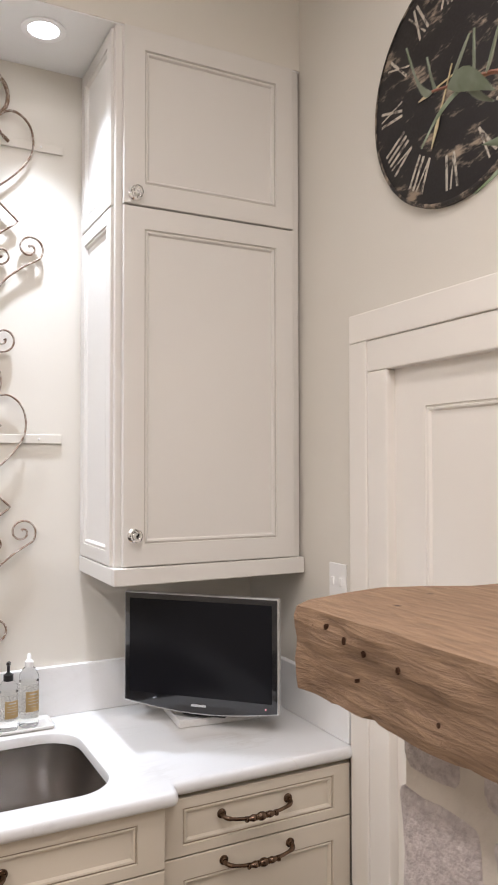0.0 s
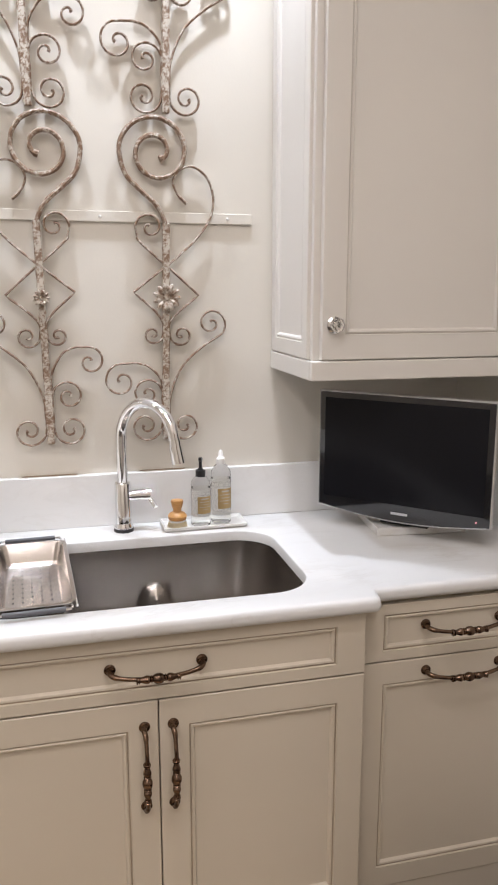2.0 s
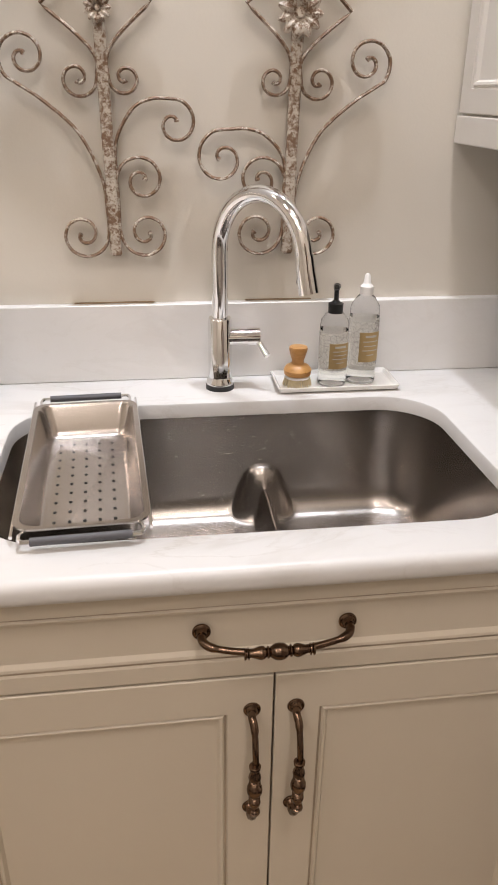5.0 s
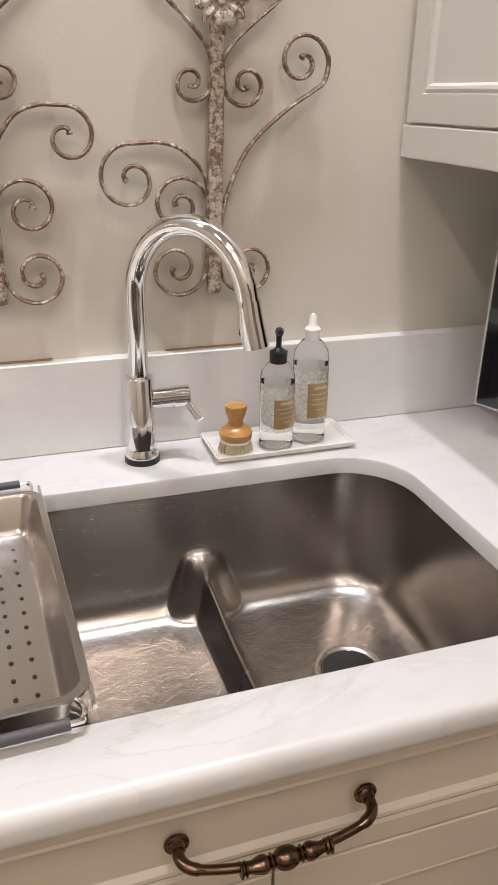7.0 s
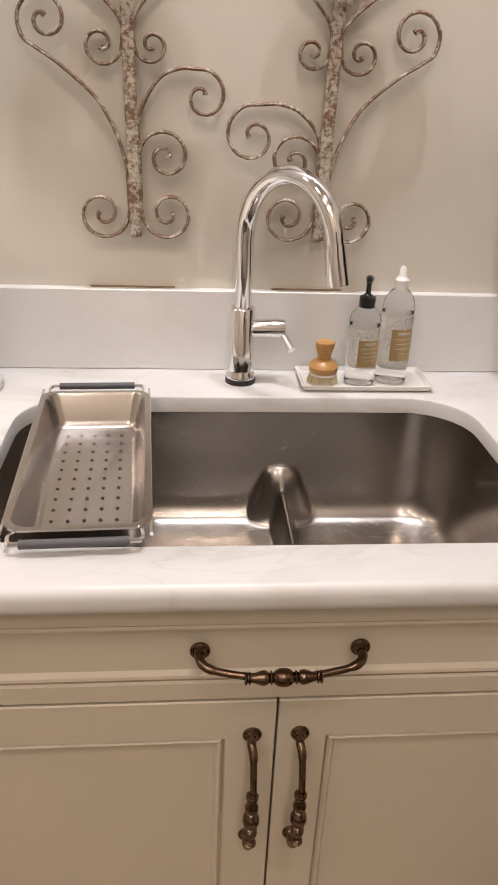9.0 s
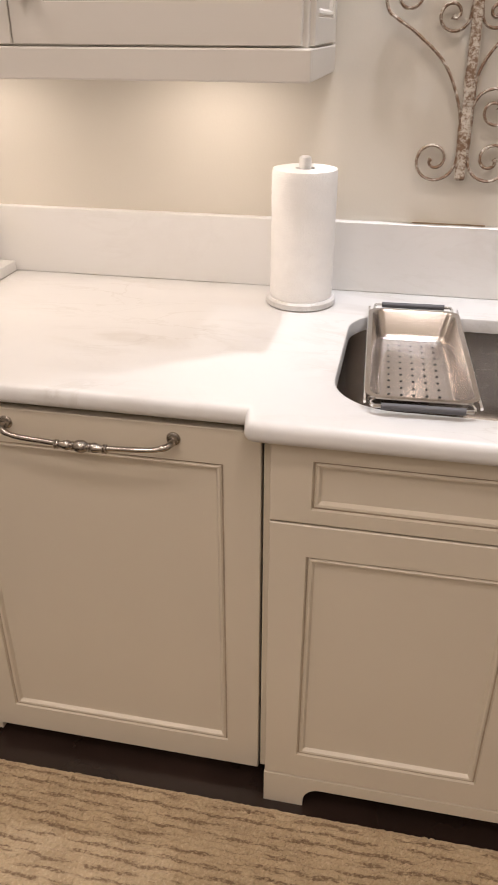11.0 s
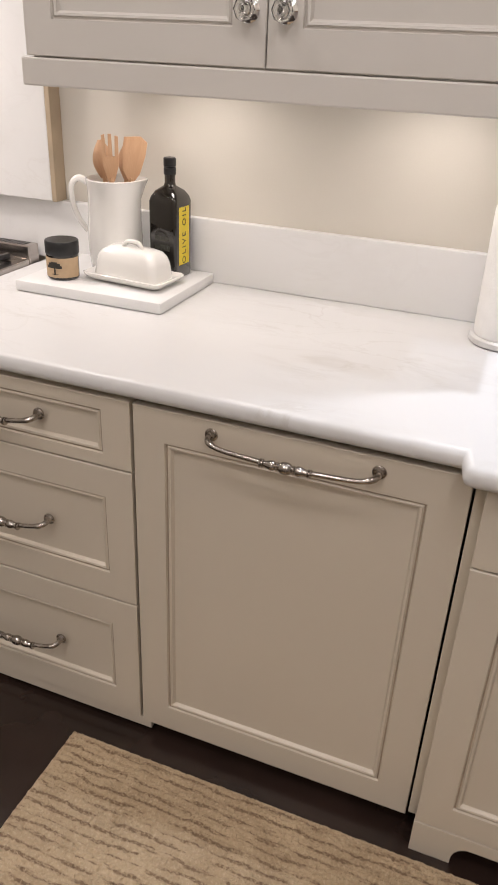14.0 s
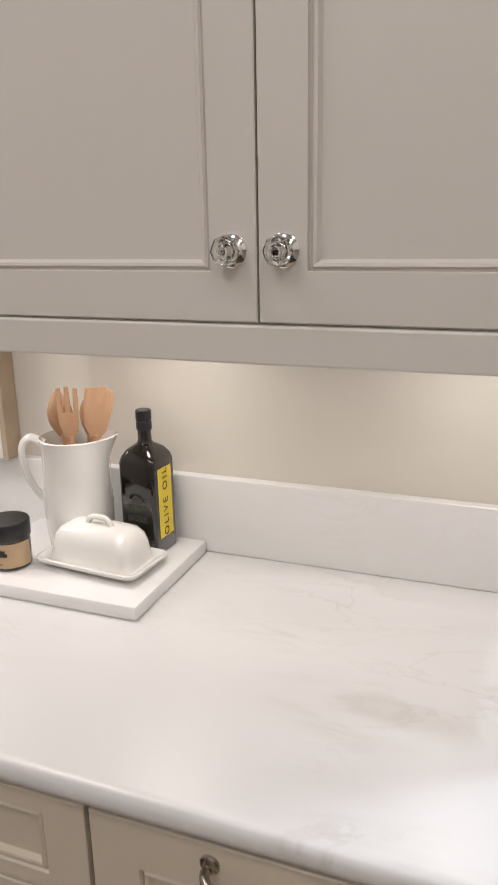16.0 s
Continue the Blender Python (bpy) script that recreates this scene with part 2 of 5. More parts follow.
def rounded(x0, y0, x1, y1, r, n=8, m=1):
    """A rounded rectangle, counter-clockwise, with m pieces along each straight side."""
    pts = []
    for cx, cy, a, nx, ny in ((x1 - r, y0 + r, -90, x1, y1 - r), (x1 - r, y1 - r, 0, x0 + r, y1), (x0 + r, y1 - r, 90, x0, y0 + r), (x0 + r, y0 + r, 180, x1 - r, y0)):
        for k in range(n + 1):
            t = radians(a + 90 * k / n)
            pts.append((cx + r * math.cos(t), cy + r * math.sin(t)))
        lx, ly = pts[-1]
        for k in range(1, m):
            pts.append((lx + (nx - lx) * k / m, ly + (ny - ly) * k / m))
    return pts


def panel_front(w, h, stile, rail=None, t=0.02):
    """A framed door or drawer front, facing -y, from (0, 0) to (w, h), with a beaded recessed panel."""
    bm = bmesh.new()
    e = (rail or stile) - stile
    steps = [(0, 0, t), (0, 0, 0.0015), (0.0015, 0.0015, 0)]
    steps += [(stile + q, stile + e + q, y) for q, y in ((-0.015, 0), (-0.0135, 0.0045), (-0.0105, 0.0045), (-0.008, 0.0015), (-0.004, 0.0025), (0, 0.0095))]
    loft(bm, [[(d, y, k), (w - d, y, k), (w - d, y, h - k), (d, y, h - k)] for d, k, y in steps])
    bm.faces.ensure_lookup_table()
    for f in bm.faces[16:20]:                      # the groove holds a brown glaze
        f.material_index = 1
    return bm


def pull_mesh(length, drop=0.017, thick=0.0048, big=0.0105, out=0.035):
    """A bow pull along x, centred, standing out along -y, with turned beads in its middle and round rosettes."""
    h = length / 2
    bm = bmesh.new()
    p = smooth_path([(-h, 0.0, 0), (-h, -0.016, -0.002), (-h + 0.010, -0.026, -drop * 0.45), (-h + 0.035, -out * 0.88, -drop * 0.8), (-h * 0.35, -out * 0.97, -drop), (0, -out, -drop - 0.002),
                     (h * 0.35, -out * 0.97, -drop), (h - 0.035, -out * 0.88, -drop * 0.8), (h - 0.010, -0.026, -drop * 0.45), (h, -0.016, -0.002), (h, 0.0, 0)], 6)
    tube(p, [thick * (1.25 if abs(q.x) > h - 0.014 else 1.0) for q in p], 10, bm)
    turn = Matrix.Translation((0.010 if drop == 0 else 0, -out, -drop - 0.001)) @ Matrix.Rotation(radians(90), 4, "Y")
    s = big / 0.0105
    prof = [(0.004, -0.0465), (0.0070, -0.0460), (0.0078, -0.0448), (0.0070, -0.0436), (0.0050, -0.0428), (0.0050, -0.0418), (0.0074, -0.0408), (0.0070, -0.0396), (0.0048, -0.0385), (0.0052, -0.0355),
            (0.0066, -0.0310), (0.0080, -0.0265), (0.0084, -0.0235), (0.0078, -0.0205), (0.0062, -0.0180), (0.0050, -0.0170), (0.0070, -0.0160), (0.0078, -0.0148), (0.0070, -0.0136), (0.0052, -0.0126),
            (0.0066, -0.0110), (0.0086, -0.0082), (0.0099, -0.0048), (0.0104, 0.0)]
    prof += [(r, -z) for r, z in prof[-2::-1]]
    lathe([(r * s * 0.96, z) for r, z in prof], 20, bm, turn)
    for x in (-h, h):
        lathe([(0.0122, 0.0), (0.0125, 0.0015), (0.0120, 0.0032), (0.0108, 0.0040), (0.0100, 0.0034), (0.0085, 0.0040), (0.0072, 0.0065), (0.0065, 0.010)], 24, bm, Matrix.Translation((x, 0.001, 0)) @ Matrix.Rotation(radians(90), 4, "X"))
    return bm


PULLS = {}


def pull(length, place, parent, upright=False, mat=None, thick=0.0047, big=0.0118):
    key = (length, mat.name if mat else "", upright)
    if key not in PULLS:
        ob = part("pull", pull_mesh(length, 0.0 if upright else 0.0118, thick, big, 0.044 if upright else 0.035), mat or PULL, parent, smooth=True)
        PULLS[key] = ob.data
    else:
        ob = new("pull", PULLS[key])
        ob.parent = parent
    ob.matrix_basis = pose(*place, 0, 90 if upright else 0, 0)
    ob["label"] = "turned aged-metal bow pull"
    return ob


def crystal_knob(place, parent):
    bm = bmesh.new()
    lathe([(0.0205, 0.0), (0.0205, 0.003), (0.016, 0.006), (0.008, 0.008), (0.008, 0.014)], 20, bm)
    k = part("knob_base", bm, CHROME, parent, "polished nickel knob base", smooth=True)
    k.matrix_basis = pose(*place, 90, 0, 0)
    bm = lathe([(0.009, 0.012), (0.0165, 0.016), (0.0195, 0.023), (0.0165, 0.030), (0.011, 0.031), (0.0095, 0.028), (0.006, 0.0345), (0.002, 0.035)], 8)
    part("crystal", bm, KNOBGLASS, k, "faceted clear crystal")
    return k


KNOBGLASS = glass("crystal_glass", (0.96, 0.96, 0.95), 0.02, 1.6)


# ---- structure ----
def wall(name, *b, mat=None):
    return tagged(part(name, box(*b), mat or WALL), kind="structure")


wall("floor", XL, YB, -0.08, XR + 0.25, 0.2, FLOOR, mat=FLOORM)
wall("wall_north", XL, 0.0, FLOOR, XR + 0.25, 0.2, ZC)
wall("wall_west", XL - 0.2, YB, FLOOR, XL, 0.2, ZC)
wall("wall_south", XL, YB - 0.2, FLOOR, XR + 0.25, YB, ZC)
# the right wall leaves the doorway open
wall("wall_east", XR, -0.77, FLOOR, XR + 0.25, 0.0, ZC)
wall("wall_east_upper", XR, -1.62, 2.02, XR + 0.25, -0.77, ZC)
wall("wall_east_rear", XR, YB, FLOOR, XR + 0.25, -1.62, ZC)
wall("ceiling", XL - 0.2, YB - 0.2, ZC, XR + 0.25, 0.2, ZC + 0.1, mat=CEIL)


def soffit():
    wall("soffit", XL, UY + 0.004, ZS, XR, 0.0, ZC, mat=WALL)
    wall("soffit_underside", XL, UY + 0.006, ZS - 0.004, XR, 0.0, ZS - 0.0005, mat=CEIL)


soffit()
# ---- doorway in the right wall ----
def doorway():
    y0, y1, top = -0.648, -1.748, 2.115
    t = thing("door_casing", "cream painted moulded door casing", "door casing", kind="structure")
    for out, deep, w in ((0.0, 0.021, 0.080), (0.080, 0.0165, 0.086)):
        a, b, c = y0 - out, y1 + out, top - out
        part("casing_side", box(XR - deep, a - w, FLOOR, XR + 0.03, a, c - w, 0.004, 2), TRIM, t)
        part("casing_side", box(XR - deep, b, FLOOR, XR + 0.03, b + w, c - w, 0.004, 2), TRIM, t)
        part("casing_head", box(XR - deep, b, c - w + 0.0005, XR + 0.03, a, c, 0.004, 2), TRIM, t)
    d = thing("door_1", "cream painted panelled interior door, closed", "door", kind="structure")
    leaf = part("door_leaf", panel_front(0.772, 1.94, 0.135, t=0.04), TRIM, d)
    leaf.matrix_basis = pose(XR + 0.012, -0.812, FLOOR + 0.005, 0, 0, -90)


doorway()


# ---- cabinets ----
def base_carcass(name, x0, x1, front, label, toe=True):
    t = thing(name, label, "cabinet")
    bm = box(x0, front + 0.021, 0.125 if toe else 0.12, x1, -0.005, CT - 0.037)
    part("body", bm, CREAM, t)
    return t


def front(parent, name, x0, x1, z0, z1, y, stile, mat=None, rail=None):
    ob = part(name, panel_front(x1 - x0, z1 - z0, stile, rail), mat or CREAM, parent)
    ob.data.materials.append(GLAZE if mat is None else PALEGLAZE)
    ob.matrix_basis = pose(x0, y, z0)
    return ob


def sink_cabinet():
    t = thing("sink_cabinet", "cream painted sink base with two panelled doors", "cabinet")
    # two sides, a floor and a face frame, open at the top for the bowl
    for sx in (-0.471, 0.451):
        part("side", box(sx, FY + 0.021, 0.12, sx + 0.020, -0.005, CT - 0.037), CREAM, t)
    part("filler", box(-0.4895, BY + 0.001, 0.07, -0.4720, BY + 0.020, CT - 0.0375, 0.001), CREAM, t)
    part("floor_panel", box(-0.446, FY + 0.042, 0.125, 0.446, -0.005, 0.14), CREAM, t)
    part("frame_rail", box(-0.446, FY + 0.021, 0.70, 0.446, FY + 0.04, CT - 0.037), CREAM, t)
    part("centre_stile", box(-0.03, FY + 0.021, 0.141, 0.03, FY + 0.04, 0.699), CREAM, t)
    # furniture feet with a curved cut-out between them
    top, n = 0.104, 10
    bm = bmesh.new()
    prof = [(-0.4735, FLOOR), (-0.392, FLOOR), (-0.392, 0.036)]
    prof += [(-0.392 + 0.034 * (1 - math.cos(radians(90 * k / n))) , 0.036 + 0.038 * math.sin(radians(90 * k / n))) for k in range(1, n + 1)]
    prof += [(-x, z) for x, z in prof[::-1]]
    lower = [(x, z) for x, z in prof]
    front_v = [bm.verts.new((x, FY - 0.002, z)) for x, z in lower] + [bm.verts.new((0.4735, FY - 0.002, top)), bm.verts.new((-0.4735, FY - 0.002, top))]
    face = bm.faces.new(front_v)
    ex = bmesh.ops.extrude_face_region(bm, geom=[face])
    for v in [g for g in ex["geom"] if isinstance(g, bmesh.types.BMVert)]:
        v.co.y += 0.022
    part("plinth", bm, CREAM, t)
    front(t, "drawer_front", -0.4725, 0.4725, 0.7265, 0.872, FY, 0.083, rail=0.042)
    pull(0.195, (-0.002, FY, 0.806), t)
    for x0, x1, px in ((-0.4725, -0.0015, -0.031), (0.0015, 0.4725, 0.031)):
        d = front(t, "door", x0, x1, 0.106, 0.7225, FY, 0.0785)
        pull(0.190, (px - x0, 0, 0.570 - 0.106), d, True)
    return t


sink_cabinet()
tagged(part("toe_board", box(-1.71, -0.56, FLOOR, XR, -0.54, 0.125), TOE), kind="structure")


def right_cabinet():
    t = base_carcass("base_cabinet", 0.478, 1.046, BY, "cream painted base cabinet with a drawer over a door")
    front(t, "drawer_front", 0.482, 1.036, 0.7245, 0.866, BY, 0.068, rail=0.040)
    front(t, "door", 0.482, 1.036, 0.110, 0.7205, BY, 0.070)
    pull(0.195, (0.739, BY, 0.808), t)
    pull(0.195, (0.745, BY, 0.690), t)
    part("plinth", box(0.478, BY + 0.004, FLOOR, 1.046, BY + 0.02, 0.107, 0.002), CREAM, t)


def dishwasher():
    t = thing("dishwasher", "panel-ready dishwasher with a cream painted front", "dishwasher")
    part("body", box(-1.098, BY + 0.022, 0.09, -0.500, -0.03, CT - 0.04), BLACK, t)
    front(t, "front_panel", -1.103, -0.494, 0.060, 0.865, BY, 0.0795, rail=0.082)
    pull(0.302, (-0.794, BY, 0.838), t, mat=PEWTER, big=0.0118)


def drawer_cabinet():
    t = base_carcass("drawer_cabinet", -1.71, -1.108, BY, "cream painted base cabinet with three drawers")
    for z0, z1, hz, rail in ((0.718, 0.866, 0.800, 0.042), (0.394, 0.7145, 0.556, 0.082), (0.067, 0.3905, 0.228, 0.082)):
        d = front(t, "drawer_front", -1.706, -1.110, z0, z1, BY, 0.0755, rail=rail)
        pull(0.195, (0.298, 0, hz - z0), d, mat=PEWTER)
    part("plinth", box(-1.71, BY + 0.005, 0.036, -1.085, BY + 0.02, 0.064), CREAM, t)


right_cabinet()
dishwasher()
drawer_cabinet()


def wall_cabinet(x0, x1, doors, left, right, ends, label):
    """Stacked doors on a face frame over a light rail; left and right: the frame's bare edge; ends: panelled sides."""
    t = thing("wall_cabinet", label, "cabinet", "wall cabinets")
    part("body", box(x0 + 0.003, UY + 0.003, 1.402, x1 - 0.003, -0.004, ZS - 0.006, 0.002), GREIGE, t)
    bm = box(x0 - 0.006, UY - 0.024, 1.360, x1 + (0.006 if x1 < XR - 0.1 else -0.002), UY - 0.004, 1.409, 0.003, 2)
    part("rail_front", bm, GREIGE, t)
    for xa, xb in ((x0 - 0.006, x0 + 0.014), (x1 - 0.014, x1 + (0.006 if x1 < XR - 0.1 else -0.002))):
        part("rail_side", box(xa, UY - 0.0038, 1.360, xb, -0.004, 1.4085, 0.002), GREIGE, t)
    w = (x1 - x0 - left - right) / doors
    for i in range(doors):
        a = x0 + left + i * w + 0.0015
        for z0, z1, kz in ((1.412, 2.433, 1.499), (2.439, ZS - 0.012, 2.468)):
            d = front(t, "door", a, a + w - 0.003, z0, z1, UY - 0.018, 0.0765, GREIGE)
            crystal_knob((w - 0.003 - 0.032 if doors == 2 and i == 0 else 0.032, 0.0, kz - z0), d)
    for x, sign in ends:
        for z0, z1 in ((1.412, 2.433), (2.439, ZS - 0.012)):
            ob = part("side_panel", panel_front(0.322, z1 - z0, 0.055, t=0.012), GREIGE, t)
            ob.matrix_basis = pose(x, -0.014 if sign < 0 else -0.336, z0, 0, 0, -90 if sign < 0 else 90)
    return t


wall_cabinet(0.442, XR - 0.004, 1, 0.020, 0.033, [(0.436, -1)], "tall cream painted stacked wall cabinet beside the sink")
wall_cabinet(-1.466, -0.476, 2, 0.002, 0.010, [(-0.470, 1)], "tall cream painted stacked double wall cabinet over the worktop")


# ---- worktop ----
SINK = (-0.390, -0.616, 0.379, -0.156)


def worktop():
    a, b, c, d, r = -0.656, -0.708, -0.512, 0.502, 0.018
    def arc(cx, cy, r, a0, a1, n=6):
        return [(cx + r * math.cos(radians(a0 + (a1 - a0) * k / n)), cy + r * math.sin(radians(a0 + (a1 - a0) * k / n))) for k in range(n + 1)]
    out = [(-1.713, -0.003), (-1.713, a)]
    out += [(c - 0.006, a)] + arc(c + r, b + r, r, 180, 270) + arc(d - r, b + r, r, 270, 360) + [(d + 0.006, a)]
    out += arc(1.047 - 0.018, a + 0.018, 0.018, 270, 360) + [(1.047, -0.003)]
    def inset(pts, q):
        res, n = [], len(pts)
        for i, (x, y) in enumerate(pts):
            p0, p1 = Vector(pts[i - 1]), Vector(pts[(i + 1) % n])
            e0, e1 = (Vector((x, y)) - p0).normalized(), (p1 - Vector((x, y))).normalized()
            n0, n1 = Vector((-e0.y, e0.x)), Vector((-e1.y, e1.x))
            m = (n0 + n1) / max(1 + n0.dot(n1), 0.5)
            res.append((x + m.x * q, y + m.y * q))
        return res
    prof = [(0.015, -0.036), (0.009, -0.0350), (0.004, -0.0315), (0.001, -0.0265), (0.0, -0.021), (0.001, -0.012), (0.004, -0.005), (0.008, -0.0014), (0.0125, 0.0), (0.016, 0.0)]
    bm = bmesh.new()
    rings = []
    for q, z in prof:
        rings.append([bm.verts.new((x, y, CT + z)) for x, y in inset(out, q)])
    for r0, r1 in zip(rings, rings[1:]):
        for i in range(len(r0)):
            j = (i + 1) % len(r0)
            bm.faces.new((r0[i], r0[j], r1[j], r1[i]))
    x0, y0, x1, y1 = SINK
    holes = []
    for q, z in ((-0.005, 0.0), (-0.0015, -0.002), (0.0, -0.006), (0.0, -0.029)):
        holes.append([bm.verts.new((x, y, CT + z)) for x, y in rounded(x0 + q, y0 + q, x1 - q, y1 - q, 0.105 - q, 10)])
    for r0, r1 in zip(holes, holes[1:]):
        for i in range(len(r0)):
            j = (i + 1) % len(r0)
            bm.faces.new((r0[i], r0[j], r1[j], r1[i]))
    for ra, rb in ((rings[-1], holes[0]), (rings[0], holes[-1])):
        es = []
        for ring in (ra, rb):
            for i in range(len(ring)):
                e = bm.edges.get((ring[i], ring[(i + 1) % len(ring)])) or bm.edges.new((ring[i], ring[(i + 1) % len(ring)]))
                es.append(e)
        bmesh.ops.triangle_fill(bm, use_beauty=True, edges=es)
    t = thing("worktop", "white marble worktop with faint grey veins", "worktop")
    part("slab", bm, MARBLE, t, smooth=True)
    s = thing("splashback", "white marble upstand along the walls", "splashback")
    part("back_slab", box(-2.80, -0.022, CT + 0.0005, XR, -0.0005, 1.068, 0.0015), PALEMARBLE, s)
    part("side_slab", box(XR - 0.022, -0.640, CT + 0.0005, XR - 0.0005, -0.0225, 1.068, 0.0015), PALEMARBLE, s)

    # brown strips paint in the gap and reflection along the upstand's top
    for x0, x1 in ((-0.287, -0.134), (0.044, 0.176)):
        part("brown_gap_line", box(x0, -0.0070, 1.0683, x1, -0.0006, 1.0700, 0.0005), GAPBROWN, s, "brown line for the gap and reflection above the upstand")


worktop()


def sink():
    x0, y0, x1, y1 = SINK
    x0, y0, x1, y1 = x0 - 0.003, y0 - 0.003, x1 + 0.003, y1 + 0.003
    t = thing("sink", "brushed stainless undermount sink with a low divider", "sink")
    rx, zb = 0.060, 0.668
    bm = bmesh.new()
    prof = [(0.0, CT - 0.030), (0.001, 0.85), (0.002, 0.82), (0.003, 0.79), (0.005, 0.76), (0.008, 0.735), (0.010, 0.723), (0.013, 0.712), (0.017, 0.702), (0.021, 0.694), (0.026, 0.687), (0.032, 0.681), (0.039, 0.6765), (0.046, 0.673), (0.054, 0.6706), (0.060, 0.6692)]
    prof += [(0.066 + 0.006 * k, zb - (0.016 + 0.006 * k) * 0.03) for k in range(27)] + [(0.2280, zb - 0.0054), (0.2325, zb - 0.0055)]
    rings = []
    for q, z in prof:
        a, b, r = x1 - x0, y1 - y0, min(max(0.107 - q, 0.003), (y1 - y0) / 2 - q)
        ring = []
        for x, y in rounded(x0 + q, y0 + q, x1 - q, y1 - q, r, 12, 360):
            fade = max(0.0, min(1.0, (y - y0 - 0.015) / 0.09))
            off = abs(x - rx - 0.03 * (y1 - y))
            back = y1 - 0.004 - y
            ridge = ((0.046 + 0.022 * math.exp(-((back - 0.03) / 0.10) ** 2)) * math.exp(-(off / 0.0140) ** 2.3) + 0.010 * math.exp(-(off / 0.040) ** 2)) * fade
            dome = 0.118 * math.exp(-(((x - rx) / 0.058) ** 2 + (back / 0.041) ** 2) ** 1.7)
            top = zb + 0.5 * (ridge + dome + math.sqrt((ridge - dome) ** 2 + 0.00010)) - 0.004
            ring.append((x, y, 0.5 * (z + top + math.sqrt((z - top) ** 2 + 0.00008))))
        rings.append(ring)
    loft(bm, rings, cap0=False, cap1=False)
    part("bowl", bm, STEEL, t, smooth=True)
    for dx, dy in ((0.232, -0.372), (-0.20, -0.372)):
        bm = lathe([(0.056, 0.0), (0.056, 0.003), (0.050, 0.0035), (0.043, 0.001), (0.040, -0.003)], 28, hollow=True)
        ob = part("drain", bm, STEEL, t, "stainless drain ring", smooth=True)
        ob.matrix_basis = pose(dx, dy, zb + 0.004)
        part("drain_hole", lathe([(0.041, 0.0), (0.041, 0.0008)], 24), BLACK, ob).matrix_basis = pose(0, 0, 0.0006)


sink()


# ---- more materials ----
def chipped(name, lo, hi):
    """Worn white paint over brown iron."""
    m = material(name, (0.60, 0.54, 0.46), 0.6, 0, 0.12, 20, 300, 0.35)
    n, l = m.node_tree.nodes, m.node_tree.links
    b = n["Principled BSDF"]
    co = next(x for x in n if x.type == "TEX_COORD")
    ramp = next(x for x in n if x.type == "VALTORGB")
    chips = n.new("ShaderNodeTexNoise")
    chips.inputs["Scale"].default_value, chips.inputs["Detail"].default_value, chips.inputs["Roughness"].default_value = 80.0, 9, 0.80
    l.new(co.outputs["Object"], chips.inputs["Vector"])
    mask = n.new("ShaderNodeValToRGB")
    mask.color_ramp.elements[0].position, mask.color_ramp.elements[1].position = lo, hi
    l.new(chips.outputs["Fac"], mask.inputs["Fac"])
    mix = n.new("ShaderNodeMix")
    mix.data_type = "RGBA"
    l.new(mask.outputs["Color"], mix.inputs["Factor"])
    l.new(ramp.outputs["Color"], mix.inputs["A"])
    mix.inputs["B"].default_value = (0.17, 0.098, 0.055, 1)
    l.new(mix.outputs["Result"], b.inputs["Base Color"])
    return m


def grained(name, light, dark, stretch, scale=5.0, rough=0.5, bump=0.2, knots=False):
    """Wood with grain drawn out along one axis."""
    m = material(name, light, rough, 0, 0.1, 5, 120, bump)
    n, l = m.node_tree.nodes, m.node_tree.links
    b = n["Principled BSDF"]
    co = next(x for x in n if x.type == "TEX_COORD")
    mapping = n.new("ShaderNodeMapping")
    mapping.inputs["Scale"].default_value = stretch
    l.new(co.outputs["Object"], mapping.inputs["Vector"])
    g = n.new("ShaderNodeTexNoise")
    g.inputs["Scale"].default_value, g.inputs["Detail"].default_value = scale, 8
    g.inputs["Roughness"].default_value, g.inputs["Distortion"].default_value = 0.65, 0.6
    l.new(mapping.outputs["Vector"], g.inputs["Vector"])
    ramp = n.new("ShaderNodeValToRGB")
    ramp.color_ramp.elements[0].position, ramp.color_ramp.elements[0].color = 0.32, (*dark, 1)
    ramp.color_ramp.elements[1].position, ramp.color_ramp.elements[1].color = 0.66, (*light, 1)
    l.new(g.outputs["Fac"], ramp.inputs["Fac"])
    out = ramp.outputs["Color"]
    if knots:
        v = n.new("ShaderNodeTexVoronoi")
        v.inputs["Scale"].default_value = 11.0
        l.new(co.outputs["Object"], v.inputs["Vector"])
        k = n.new("ShaderNodeValToRGB")
        k.color_ramp.elements[0].position, k.color_ramp.elements[0].color = 0.03, (0.12, 0.06, 0.04, 1)
        k.color_ramp.elements[1].position, k.color_ramp.elements[1].color = 0.08, (1, 1, 1, 1)
        l.new(v.outputs["Distance"], k.inputs["Fac"])
        mix = n.new("ShaderNodeMix")
        mix.data_type, mix.blend_type = "RGBA", "MULTIPLY"
        mix.inputs["Factor"].default_value = 1.0
        l.new(out, mix.inputs["A"])
        l.new(k.outputs["Color"], mix.inputs["B"])
        out = mix.outputs["Result"]
    l.new(out, b.inputs["Base Color"])
    bump_n = next(x for x in n if x.type == "BUMP")
    l.new(g.outputs["Fac"], bump_n.inputs["Height"])
    bump_n.inputs["Distance"].default_value = 0.004
    return m


